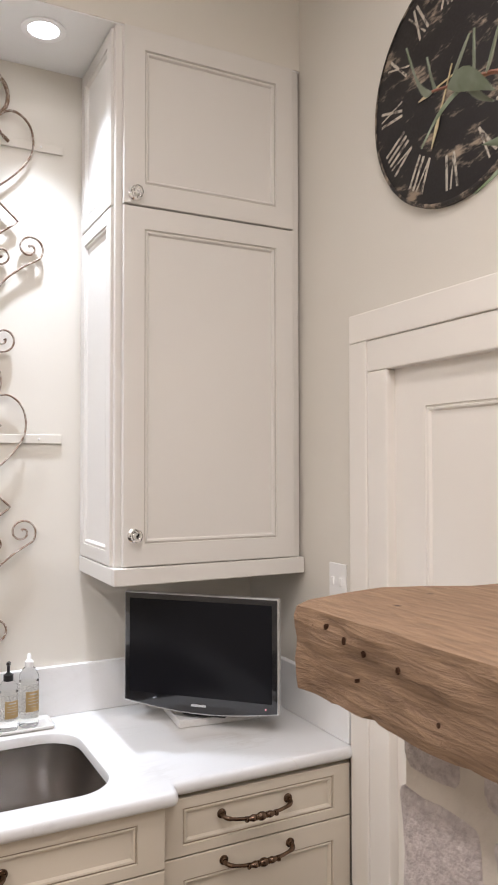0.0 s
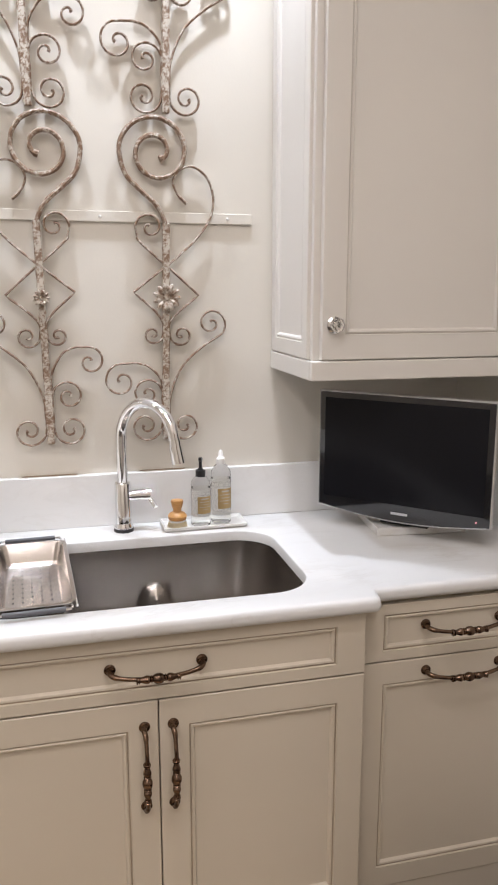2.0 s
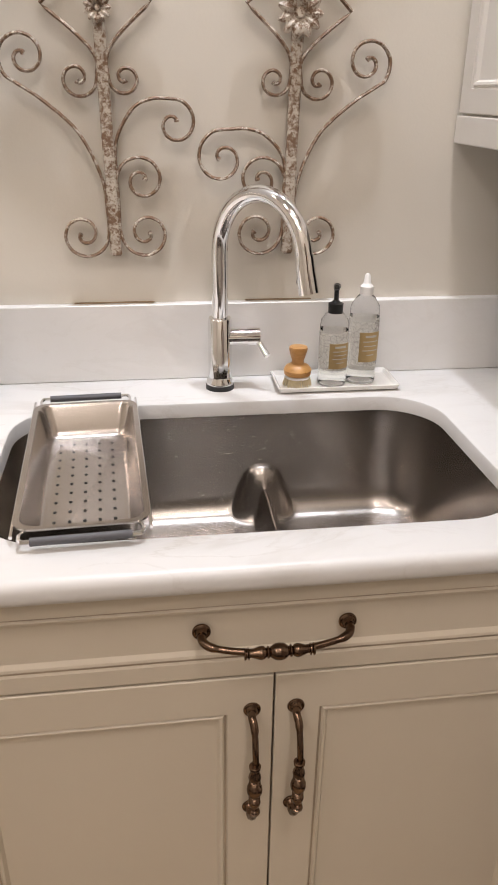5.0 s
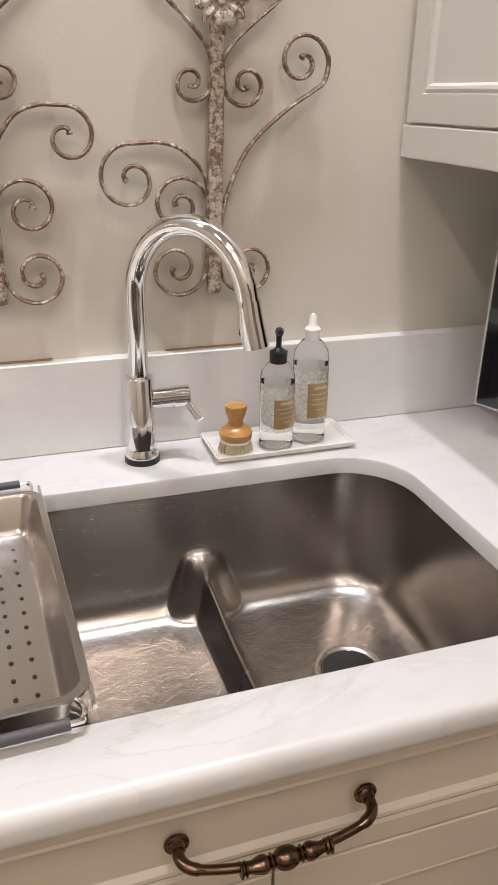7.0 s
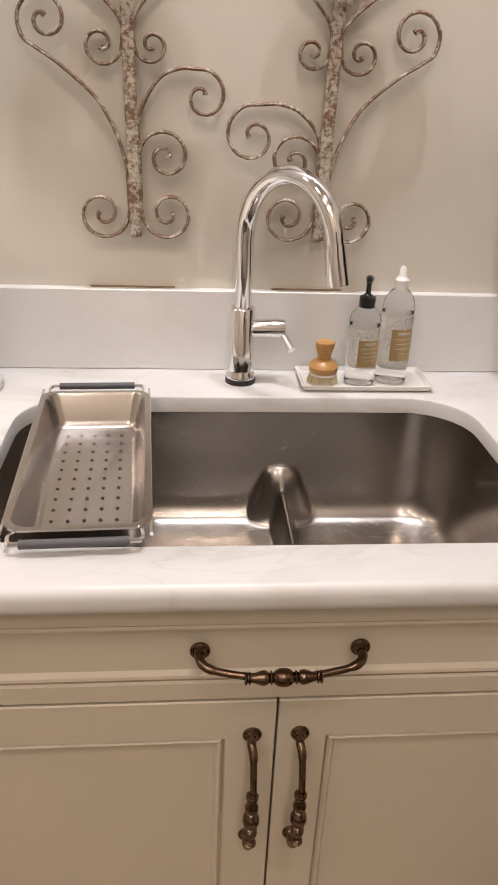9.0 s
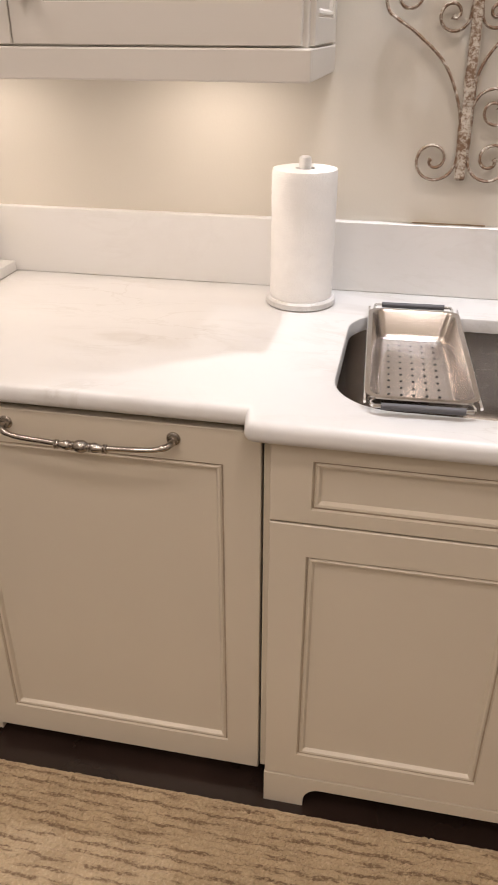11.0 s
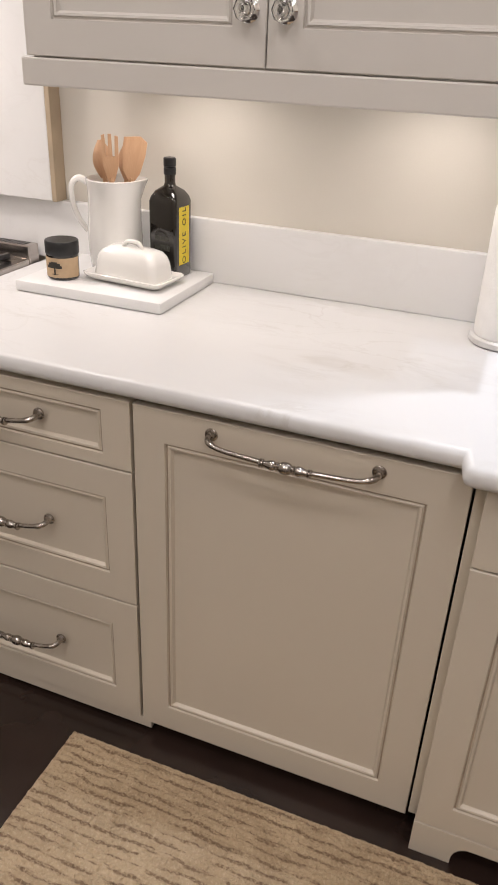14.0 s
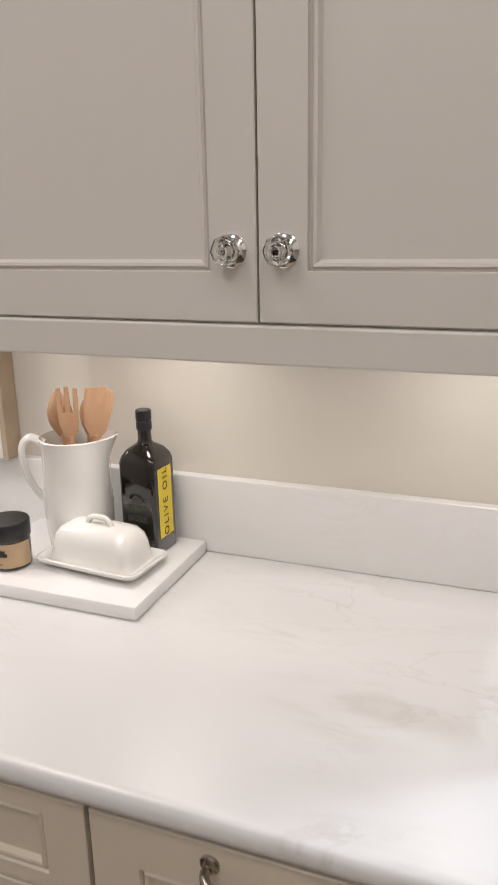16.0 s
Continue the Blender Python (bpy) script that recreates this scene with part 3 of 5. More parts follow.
IRON = chipped("chipped_iron", 0.46, 0.55)
BARIRON = chipped("worn_bar_iron", 0.41, 0.51)
BEAMWOOD = grained("weathered_beam", (0.29, 0.187, 0.112), (0.165, 0.10, 0.06), (26.0, 4.0, 36.0), 4.0, 0.85, 0.9, True)
BEECH = grained("beech", (0.60, 0.38, 0.23), (0.48, 0.28, 0.15), (6.0, 6.0, 1.0), 8.0, 0.5, 0.1)
BAMBOO = grained("bamboo", (0.56, 0.31, 0.11), (0.40, 0.19, 0.055), (1.0, 8.0, 8.0), 12.0, 0.3, 0.05)
STONE = material("rough_stone", (0.60, 0.54, 0.52), 0.9, 0, 0.1, 80, 190, 0.9, second=(0.40, 0.35, 0.34))
STONE.node_tree.nodes["Bump"].inputs["Distance"].default_value = 0.005
MORTAR = material("mortar", (0.62, 0.56, 0.49), 0.95, 0, 0.08, 12, 90, 0.6)
BRISTLE = material("bristle", (0.66, 0.56, 0.36), 0.7, 0, 0.1, 60, 200, 0.1)
GOLD = material("gold_label", (0.50, 0.36, 0.17), 0.35, 0.5, 0.05, 20, 200, 0.02)
PAPERLABEL = material("pale_label", (0.55, 0.52, 0.46), 0.6, 0, 0.08, 60, 200, 0.02)
KRAFT = material("kraft_label", (0.50, 0.36, 0.22), 0.7, 0, 0.06, 60, 200, 0.05)
YELLOW = material("yellow_label", (0.80, 0.62, 0.03), 0.45, 0, 0.02, 40, 200, 0.02)
INK = material("ink", (0.03, 0.025, 0.02), 0.6, 0, 0.1, 60, 200, 0.0)
PAPER = material("kitchen_paper", (0.86, 0.85, 0.83), 0.9, 0, 0.02, 40, 240, 0.6)
CLEARGLASS = glass("clear_glass", (0.99, 0.99, 0.985), 0.0, 1.13)
LIQUID = glass("soap", (0.99, 0.98, 0.94), 0.0, 1.1)
DARKGLASS = material("dark_brown_glass", (0.008, 0.006, 0.004), 0.07, 0, 0.02, 20, 200, 0.0, coat=0.8)
FROST = material("white_plastic", (0.82, 0.81, 0.79), 0.3, 0, 0.01, 30, 200, 0.0)
SILVER = material("silver_trim", (0.62, 0.62, 0.63), 0.25, 0.9, 0.02, 30, 200, 0.0)
NAILHOLE = material("old_nail_hole", (0.045, 0.022, 0.013), 0.95, 0, 0.1, 60, 200, 0.0, spec=0.05)
HANDBRASS = material("pale_brass", (0.70, 0.60, 0.36), 0.35, 0.6, 0.05, 20, 150, 0.02)
SHADEDEDGE = material("tan_shaded_edge", (0.46, 0.37, 0.26), 0.5, 0, 0.08, 12, 150, 0.05)
LAMP = glowing("lamp_glow", (1.0, 0.98, 0.95), 9.0)
PUCKGLOW = glowing("puck_glow", (1.0, 0.82, 0.6), 6.0)


# ---- lamps that show ----
def downlight(x, y, z, r, mat, name, label):
    t = thing(name, label, "ceiling light", name + "s", at=pose(x, y, z))
    part("trim_ring", lathe([(r, 0.0), (r * 1.42, 0.0), (r * 1.42, -0.004), (r * 1.2, -0.007), (r, -0.004)], 28, hollow=True), FROST, t, smooth=True)
    part("diffuser", lathe([(r * 0.98, -0.0005), (r * 0.98, -0.002)], 28), mat, t)


for sx, sy in SPOTS:
    downlight(sx, sy, ZS - 0.004, 0.045, LAMP, "recessed_light", "small glowing recessed soffit light with a white ring")
for sx, sy in CANS:
    downlight(sx, sy, ZC, 0.13, LAMP, "ceiling_downlight", "round recessed ceiling light with a white ring")
for sx, sy in PUCKS:
    downlight(sx, sy, 1.4015, 0.026, PUCKGLOW, "puck_light", "small warm puck light under the wall cabinet")


# ---- wrought iron wall panels ----
def spiral(c, r, a, turns, n=26, inner=0.12):
    """Points of a scroll that winds in about c, from radius r at angle a."""
    out = []
    for k in range(n + 1):
        s = k / n
        q = r * (inner + (1 - inner) * (1 - s) ** 0.9)
        t = radians(a) + 2 * math.pi * turns * s
        out.append((c[0] + q * math.cos(t), c[1] + q * math.sin(t)))
    return out


def scrolls(rise):
    """The rods of one length of the panel: (kind, points in the plane), from its foot upwards; the first axis points away from the mirror line."""
    sm = lambda p: [(v.x, v.y) for v in smooth_path([(a, b, 0) for a, b in p], 5)]
    rods = []
    rods.append(("scroll", sm([(-0.010, 0.14), (-0.011, 0.09)] + spiral((-0.056, 0.038), 0.045, 0, -1.55)[::2])))
    rods.append(("scroll", sm([(0.010, 0.13), (0.010, 0.09)] + spiral((0.054, 0.038), 0.044, 180, 1.55)[::2])))
    rods.append(("scroll", sm([(-0.010, 0.06), (-0.009, 0.10)] + spiral((-0.053, 0.128), 0.044, 0, 1.5)[::2])))
    rods.append(("scroll", sm([(-0.010, 0.11 + rise * 0.5), (-0.014, 0.165 + rise * 0.6), (-0.044, 0.200 + rise * 0.92), (-0.076, 0.212 + rise)] + (spiral((-0.114, 0.173 + rise), 0.041, 75, 1.2) if rise else spiral((-0.122, 0.163), 0.050, 75, 1.35))[::2])))
    rods.append(("scroll", sm([(0.009, 0.05), (0.013, 0.125), (0.046, 0.204), (0.100, 0.256), (0.142, 0.284)] + spiral((0.125, 0.322), 0.042, -35, 1.4)[::2])))
    rods.append(("scroll", [(0.002, 0.474), (-0.087, 0.402)] + sm([(-0.087, 0.402), (-0.030, 0.353), (-0.009, 0.322)] + spiral((-0.036, 0.290), 0.028, 10, -1.35)[::2])[1:]))
    rods.append(("scroll", [(0.002, 0.474), (0.090, 0.397)] + sm([(0.090, 0.397), (0.035, 0.352), (0.010, 0.322)] + spiral((0.042, 0.290), 0.033, 170, 1.35)[::2])[1:]))
    rods.append(("scroll", sm([(0.0, 0.474), (-0.040, 0.507), (-0.074, 0.538)] + spiral((-0.044, 0.572), 0.040, 215, -1.35)[::2])))
    rods.append(("scroll", sm([(0.004, 0.474), (0.042, 0.507), (0.084, 0.548), (0.118, 0.598), (0.128, 0.650), (0.112, 0.702), (0.074, 0.730), (0.038, 0.722), (0.019, 0.692), (0.030, 0.660), (0.055, 0.636)])))
    ring = spiral((-0.026, 0.762), 0.098, 190, -1.75, 34, 0.16)
    rods.append(("ring", sm([(0.0, 0.56), (-0.004, 0.590), (-0.026, 0.630), (-0.070, 0.668), (-0.108, 0.708)] + ring[1::2])))
    return rods


def flower(r, petals):
    bm = bmesh.new()
    for k in range(petals):
        a = 2 * math.pi * k / petals
        ring = []
        for i in range(6):
            s = i / 5
            q, w = r * (0.25 + 0.75 * s), r * 0.17 * math.sin(math.pi * (0.15 + 0.75 * s)) * 1.4
            h = 0.006 + 0.010 * math.sin(math.pi * s * 0.8)
            ring.append([Vector((q * math.cos(a) - u * w * math.sin(a), -h - dv, q * math.sin(a) + u * w * math.cos(a))) for u, dv in ((-1, 0), (0, 0.004), (1, 0), (0, -0.004))])
        loft(bm, ring)
    lathe([(r * 0.22, 0.0), (r * 0.26, 0.008), (r * 0.16, 0.014)], 12, bm, Matrix.Rotation(radians(90), 4, "X"))
    return bm


def iron_panel(x, side, petal, tilt, rise):
    t = thing("iron_wall_panel", "scrolled wrought iron wall panel with chipped white paint and flowers", "wall decoration", "iron wall panels")
    t.matrix_world = pose(x, -0.022, 1.163, 0, tilt, 0) @ Matrix.Diagonal((1.028, 1.0, 1.028, 1.0))
    for level in (0.0, 0.858):
        stem = box(-0.010, -0.008, level, 0.010, 0.009, level + 0.585, 0.003)
        part("stem", stem, IRON, t)
        for kind, pts in scrolls(rise):
            r = 0.0064 if kind == "ring" else 0.0031
            n = len(pts)
            path = [(side * u, 0.0, v + level) for u, v in pts]
            radii = [r * (1.45 if i > n - 5 else 1.0) for i in range(n)]
            bm = tube(path, radii, 8)
            for v in bm.verts:                     # flat bar, set on edge to the wall
                v.co.y *= 1.4 if kind == "ring" else 2.1
            part(kind, bm, BARIRON, t, smooth=True)
        f = part("flower", flower(petal if level == 0 else 0.036, 11), IRON, t, "small pale iron flower", smooth=True)
        f.matrix_basis = pose(0, -0.006, level + 0.39)


iron_panel(0.120, 1, 0.038, 1.1, 0.0)
iron_panel(-0.201, -1, 0.022, -1.0, 0.046)


def mounting_bar(z, h):
    t = thing("mounting_bar", "white painted flat wall bar behind the iron panels", "wall bar", "mounting bars")
    part("bar", box(-0.430, -0.0095, z - h / 2, 0.377, -0.0035, z + h / 2, 0.002, 2), WALL, t)
    for x in (-0.375, -0.045, 0.307):
        part("spacer", box(x - 0.008, -0.0033, z - h / 2 + 0.008, x + 0.008, 0.0, z + h / 2 - 0.008), TRIM, t)
        part("screw", lathe([(0.004, 0), (0.004, 0.002), (0.002, 0.003)], 10), FROST, t).matrix_basis = pose(x, -0.0095, z, 90)


mounting_bar(1.779, 0.0285)
mounting_bar(2.704, 0.030)


# ---- tap ----
def tap():
    t = thing("kitchen_tap", "polished chrome gooseneck kitchen tap with a black foot ring", "tap", at=pose(-0.014, -0.079, CT, 0, 0, -47))
    part("foot_ring", lathe([(0.028, 0), (0.028, 0.009), (0.026, 0.010)], 32), BLACK, t, "black foot ring", smooth=True)
    part("body", lathe([(0.027, 0.010), (0.027, 0.014), (0.0235, 0.020), (0.0225, 0.026), (0.0225, 0.138), (0.0205, 0.141), (0.0165, 0.141)], 32), CHROME, t, smooth=True)
    pts = [(0, 0, 0.140), (0, 0, 0.20), (0, 0, 0.262)] + [(0.094 - 0.094 * math.cos(radians(a)), 0, 0.268 + 0.104 * math.sin(radians(a))) for a in range(10, 171, 10)]
    pts += [(0.190, 0, 0.268)]
    part("neck", tube(smooth_path(pts, 4), 0.0152, 20), CHROME, t, smooth=True)
    head = tube([(0.1885, 0, 0.282), (0.191, 0, 0.262), (0.198, 0, 0.232), (0.2012, 0, 0.219)], [0.0155, 0.0172, 0.0178, 0.0178], 20)
    part("spray_head", head, CHROME, t, smooth=True)
    part("spray_button", box(0.176, -0.005, 0.232, 0.182, 0.005, 0.262, 0.002), BLACK, t, "black spray button")
    h = part("handle_hub", lathe([(0.0158, 0.016), (0.0158, 0.050), (0.0145, 0.0505), (0.0145, 0.0520), (0.0168, 0.0525), (0.0168, 0.076), (0.0145, 0.078)], 24), CHROME, t, smooth=True)
    h.matrix_basis = pose(0, 0, 0.102, 0, 90, 47)
    part("lever", tube([(0, 0.0, 0.064), (0.012, -0.012, 0.076), (0.031, -0.030, 0.088)], [0.0070, 0.0062, 0.0070], 12), CHROME, h, smooth=True)


tap()


# ---- colander tray over the bowl ----
def colander():
    t = thing("colander_tray", "perforated stainless colander tray resting across the sink", "colander")
    t.matrix_world = pose(-0.257, -0.383, 0, 0, 0, 2.6)
    x0, x1, y0, y1, zt, zb = -0.082, 0.082, -0.212, 0.208, 0.930, 0.872
    bm = bmesh.new()
    steps = [(-0.008, zt - 0.003, 0.026), (-0.008, zt, 0.026), (0.0, zt, 0.024), (0.003, zt - 0.004, 0.022), (0.012, zb + 0.012, 0.020), (0.017, zb + 0.003, 0.018), (0.024, zb, 0.016)]
    loft(bm, [[(x, y, z) for x, y in rounded(x0 + q, y0 + q, x1 - q, y1 - q, r, 6)] for q, z, r in steps], cap0=False)
    part("pan", bm, TRAYSTEEL, t, smooth=True)
    bm = bmesh.new()
    for i in range(5):
        for j in range(12):
            lathe([(0.0027, 0), (0.0025, 0.0006)], 8, bm, Matrix.Translation((x0 + 0.036 + i * 0.022, y0 + 0.045 + j * 0.0295, zb + 0.0003)))
    tagged(part("perforation", bm, BLACK, t), kind="stuff")
    for y, s in ((y0, -1), (y1, 1)):
        e = y + s * 0.032
        w = [(x0 + 0.010, y - s * 0.002, zt - 0.006), (x0 + 0.003, y + s * 0.016, zt - 0.004), (x0 + 0.006, e, zt - 0.002), (x0 + 0.02, e + s * 0.003, zt - 0.002), (x1 - 0.02, e + s * 0.003, zt - 0.002), (x1 - 0.006, e, zt - 0.002), (x1 - 0.003, y + s * 0.016, zt - 0.004), (x1 - 0.010, y - s * 0.002, zt - 0.006)]
        part("wire_handle", tube(smooth_path(w, 5), 0.003, 8), CHROME, t, smooth=True)
        part("rubber_grip", tube([(x0 + 0.018, e + s * 0.003, zt - 0.002), (x1 - 0.018, e + s * 0.003, zt - 0.002)], 0.0058, 12), RUBBER, t, "grey rubber grip", smooth=True)
    for x in (x0 - 0.007, x1 + 0.007):
        part("side_wire", tube([(x, y0 - 0.02, zt - 0.003), (x, y1 + 0.02, zt - 0.003)], 0.0026, 8), CHROME, t, smooth=True)


colander()


# ---- soap tray ----
def soap_tray():
    t = part("soap_tray", bmesh.new(), PORCELAIN)
    bm = bmesh.new()
    steps = [(0.012, 0.0, 0.004), (0.004, 0.003, 0.006), (0.0, 0.012, 0.006), (0.003, 0.0125, 0.005), (0.008, 0.006, 0.004), (0.014, 0.0045, 0.004)]
    loft(bm, [[(x, y, CT + z + 0.0005) for x, y in rounded(0.093 + q, -0.135 + q, 0.335 - q, -0.029 - q, r, 4)] for q, z, r in steps])
    bmesh.ops.recalc_face_normals(bm, faces=bm.faces[:])
    bm.to_mesh(t.data)
    bm.free()
    tagged(t, "white porcelain rectangular tray on the worktop", "tray")


soap_tray()


def writing_bars(parent, x0, x1, y, z, rows, mat, h=0.0022, gap=0.0048):
    for i, w in enumerate(rows):
        c = (x0 + x1) / 2
        half = (x1 - x0) / 2 * w
        part("writing", box(c - half, y - 0.0004, z - i * gap - h / 2, c + half, y, z - i * gap + h / 2), mat, parent)


def curved_label(r, a0, a1, z0, z1, n=14):
    bm = bmesh.new()
    ring = []
    for k in range(n + 1):
        a = radians(a0 + (a1 - a0) * k / n)
        c, s = math.cos(a), math.sin(a)
        ring.append([(r * c, r * s, z0), (r * c, r * s, z1), ((r + 0.0006) * c, (r + 0.0006) * s, z1), ((r + 0.0006) * c, (r + 0.0006) * s, z0)])
    loft(bm, ring)
    return bm


def soap_bottle(name, x, y, r, h, cap, label):
    t = thing(name, label, "soap bottle", "soap bottles", at=pose(x, y, CT + 0.0055))
    part("bottle", lathe([(r * 0.8, 0.0), (r * 0.98, 0.003), (r, 0.010), (r, h * 0.80), (r * 0.93, h * 0.87), (r * 0.62, h * 0.95), (r * 0.40, h * 0.98), (r * 0.40, h)], 32), CLEARGLASS, t, smooth=True)
    part("soap_fill", lathe([(r * 0.76, 0.004), (r * 0.90, 0.008), (r * 0.92, 0.012), (r * 0.92, h * 0.74)], 28), LIQUID, t, smooth=True)
    part("pattern_label", curved_label(r + 0.0003, -230, 50, h * 0.22, h * 0.72, 26), PRINTFILM, t, "clear film with a pale printed pattern", smooth=True)
    part("gold_label", curved_label(r + 0.0012, -118, -32, h * 0.27, h * 0.60), GOLD, t, "gold paper label", smooth=True)
    for i, wd in enumerate((22, 30, 26, 30, 14)):
        part("writing", curved_label(r + 0.0020, -75 - wd, -75 + wd, h * (0.545 - 0.05 * i), h * (0.554 - 0.05 * i) + (0.0025 if i == 0 else 0), 8), PAPERLABEL, t)
    if cap == "pump":
        part("collar", lathe([(r * 0.50, h - 0.006), (r * 0.52, h + 0.012), (r * 0.34, h + 0.014), (r * 0.20, h + 0.018)], 20), BLACK, t, "black pump collar", smooth=True)
        part("pump", tube([(0, 0, h + 0.014), (0, 0, h + 0.036), (0.0, -0.002, h + 0.044), (-0.004, -0.016, h + 0.046)], [0.0045, 0.0045, 0.0072, 0.0045], 12), BLACK, t, "black pump head", smooth=True)
    else:
        part("cap", lathe([(r * 0.42, h - 0.004), (r * 0.44, h + 0.012), (r * 0.30, h + 0.016), (r * 0.22, h + 0.020), (r * 0.20, h + 0.032), (r * 0.10, h + 0.036)], 20), FROST, t, "white pointed cap", smooth=True)


def print_film():
    m = bpy.data.materials.new("print_film")
    m.use_nodes = True
    n, l = m.node_tree.nodes, m.node_tree.links
    b = n["Principled BSDF"]
    b.inputs["Base Color"].default_value, b.inputs["Roughness"].default_value = (0.72, 0.69, 0.63, 1), 0.6
    co = n.new("ShaderNodeTexCoord")
    v = n.new("ShaderNodeTexVoronoi")
    v.feature = "DISTANCE_TO_EDGE"
    v.inputs["Scale"].default_value = 95
    l.new(co.outputs["Object"], v.inputs["Vector"])
    r = n.new("ShaderNodeValToRGB")
    r.color_ramp.elements[0].position, r.color_ramp.elements[0].color = 0.03, (0.20, 0.20, 0.20, 1)
    r.color_ramp.elements[1].position, r.color_ramp.elements[1].color = 0.10, (0.06, 0.06, 0.06, 1)
    l.new(v.outputs["Distance"], r.inputs["Fac"])
    l.new(r.outputs["Color"], b.inputs["Alpha"])
    return m


PRINTFILM = print_film()
soap_bottle("soap_bottle", 0.205, -0.096, 0.0278, 0.150, "pump", "clear hand soap bottle with gold label and black pump")
soap_bottle("soap_bottle", 0.267, -0.082, 0.0288, 0.178, "cap", "taller clear soap bottle with gold label and white cap")


def dish_brush():
    t = thing("dish_brush", "round bamboo dish brush with pale bristles", "brush", at=pose(0.137, -0.092, CT + 0.0055) @ Matrix.Scale(0.93, 4))
    part("handle", lathe([(0.022, 0.020), (0.028, 0.024), (0.0295, 0.034), (0.024, 0.042), (0.014, 0.047), (0.0125, 0.054), (0.0165, 0.066), (0.0195, 0.078), (0.0185, 0.083), (0.010, 0.085)], 28), BAMBOO, t, smooth=True)
    bm = lathe([(0.027, 0.017), (0.0275, 0.021), (0.020, 0.022)], 28)
    part("collar", bm, FROST, t, smooth=True)
    bm = bmesh.new()
    for k in range(150):
        a, q = k * 2.39996, 0.026 * math.sqrt((k + 0.5) / 150)
        b_ = 1.18 + 0.06 * random.random()
        tube([(q * math.cos(a), q * math.sin(a), 0.019), (q * b_ * math.cos(a), q * b_ * math.sin(a), 0.0003 + 0.002 * random.random())], 0.0013, 4, bm)
    tagged(part("bristles", bm, BRISTLE, t, "pale natural bristles"), kind="stuff")


dish_brush()


# ---- television ----
def television():
    a, b = Vector((0.546, -0.142)), Vector((0.892, -0.497))
    w = (b - a).length
    yaw = math.degrees(math.atan2(b.y - a.y, b.x - a.x))
    board = thing("television_board", "pale stone slab lying under the television", "slab")
    part("slab", box(-0.13, -0.135, 0, 0.13, 0.135, 0.0225, 0.003, 2), MARBLE, board)
    board.matrix_world = pose(0.803, -0.185, CT + 0.0008, 0, 0, -6)
    t = thing("television", "black flat television with a silver edged glossy bezel", "television")
    t.matrix_world = pose(a.x, a.y, 0.938, 0, 0, yaw)
    z0, z1 = 0.038, 0.371
    part("back_case", box(0.02, 0.016, z0 + 0.02, w - 0.02, 0.050, z1 - 0.02, 0.012, 2), BLACK, t)
    # the bezel's lower edge bows down to the middle
    bm = bmesh.new()
    n = 24
    def outline(q):
        low = [(q + (w - 2 * q) * k / n, z0 + q + 0.0 - 0.022 * math.sin(math.pi * k / n)) for k in range(n + 1)]
        return low + [(w - q, z1 - q), (q, z1 - q)]
    loft(bm, [[(x, 0.016, z) for x, z in outline(0)], [(x, -0.003, z) for x, z in outline(0)], [(x, -0.006, z) for x, z in outline(0.003)]])
    part("silver_edge", bm, SILVER, t, "thin silver edge", smooth=True)
    bm = bmesh.new()
    loft(bm, [[(x, -0.004, z) for x, z in outline(0.0035)], [(x, -0.0075, z) for x, z in outline(0.0045)]])
    part("bezel", bm, GLOSSBLACK, t, "glossy black bezel")
    part("screen", box(0.020, -0.0085, z0 + 0.030, w - 0.020, -0.0072, z1 - 0.020), SCREEN, t, "dark switched-off screen")
    part("logo", box(w / 2 - 0.024, -0.0088, z0 + 0.002, w / 2 + 0.024, -0.0076, z0 + 0.009), SILVER, t, "plain pale logo bar")
    part("power_light", box(w - 0.04, -0.0086, z0 + 0.013, w - 0.037, -0.0076, z0 + 0.016), glowing("power_glow", (1, 0.05, 0.1), 2.0), t)
    part("neck", box(w / 2 - 0.05, 0.020, 0.006, w / 2 + 0.05, 0.045, z0 + 0.06, 0.004), BLACK, t)
    part("foot", box(w / 2 - 0.07, 0.030, 0.0005, w / 2 + 0.07, 0.095, 0.008, 0.003, 2), BLACK, t)


television()


# ---- kitchen paper ----
def paper_roll():
    t = thing("paper_towel_holder", "marble based holder with a full white kitchen roll", "paper towel", at=pose(-0.507, -0.120, CT + 0.0005))
    part("base", lathe([(0.070, 0), (0.074, 0.003), (0.074, 0.013), (0.070, 0.017), (0.01, 0.017)], 40), MARBLE, t, smooth=True)
    bm = bmesh.new()
    rings = []
    for i in range(29):
        z = 0.0175 + 0.258 * i / 28
        ring = []
        for k in range(64):
            a = 2 * math.pi * k / 64
            r = 0.066 + 0.0011 * noise.noise(Vector((math.cos(a) * 9, math.sin(a) * 9, z * 120))) - (0.0015 if i in (0, 28) else 0)
            ring.append((r * math.cos(a), r * math.sin(a), z))
        rings.append(ring)
    rings += [[(0.020 * math.cos(2 * math.pi * k / 64), 0.020 * math.sin(2 * math.pi * k / 64), 0.276) for k in range(64)], [(0.019 * math.cos(2 * math.pi * k / 64), 0.019 * math.sin(2 * math.pi * k / 64), 0.262) for k in range(64)]]
    loft(bm, rings)
    part("paper_roll", bm, PAPER, t, "quilted white paper", smooth=True)
    part("post", lathe([(0.012, 0.262), (0.0125, 0.292), (0.0115, 0.297), (0.008, 0.299)], 20), MARBLE, t, smooth=True)


paper_roll()


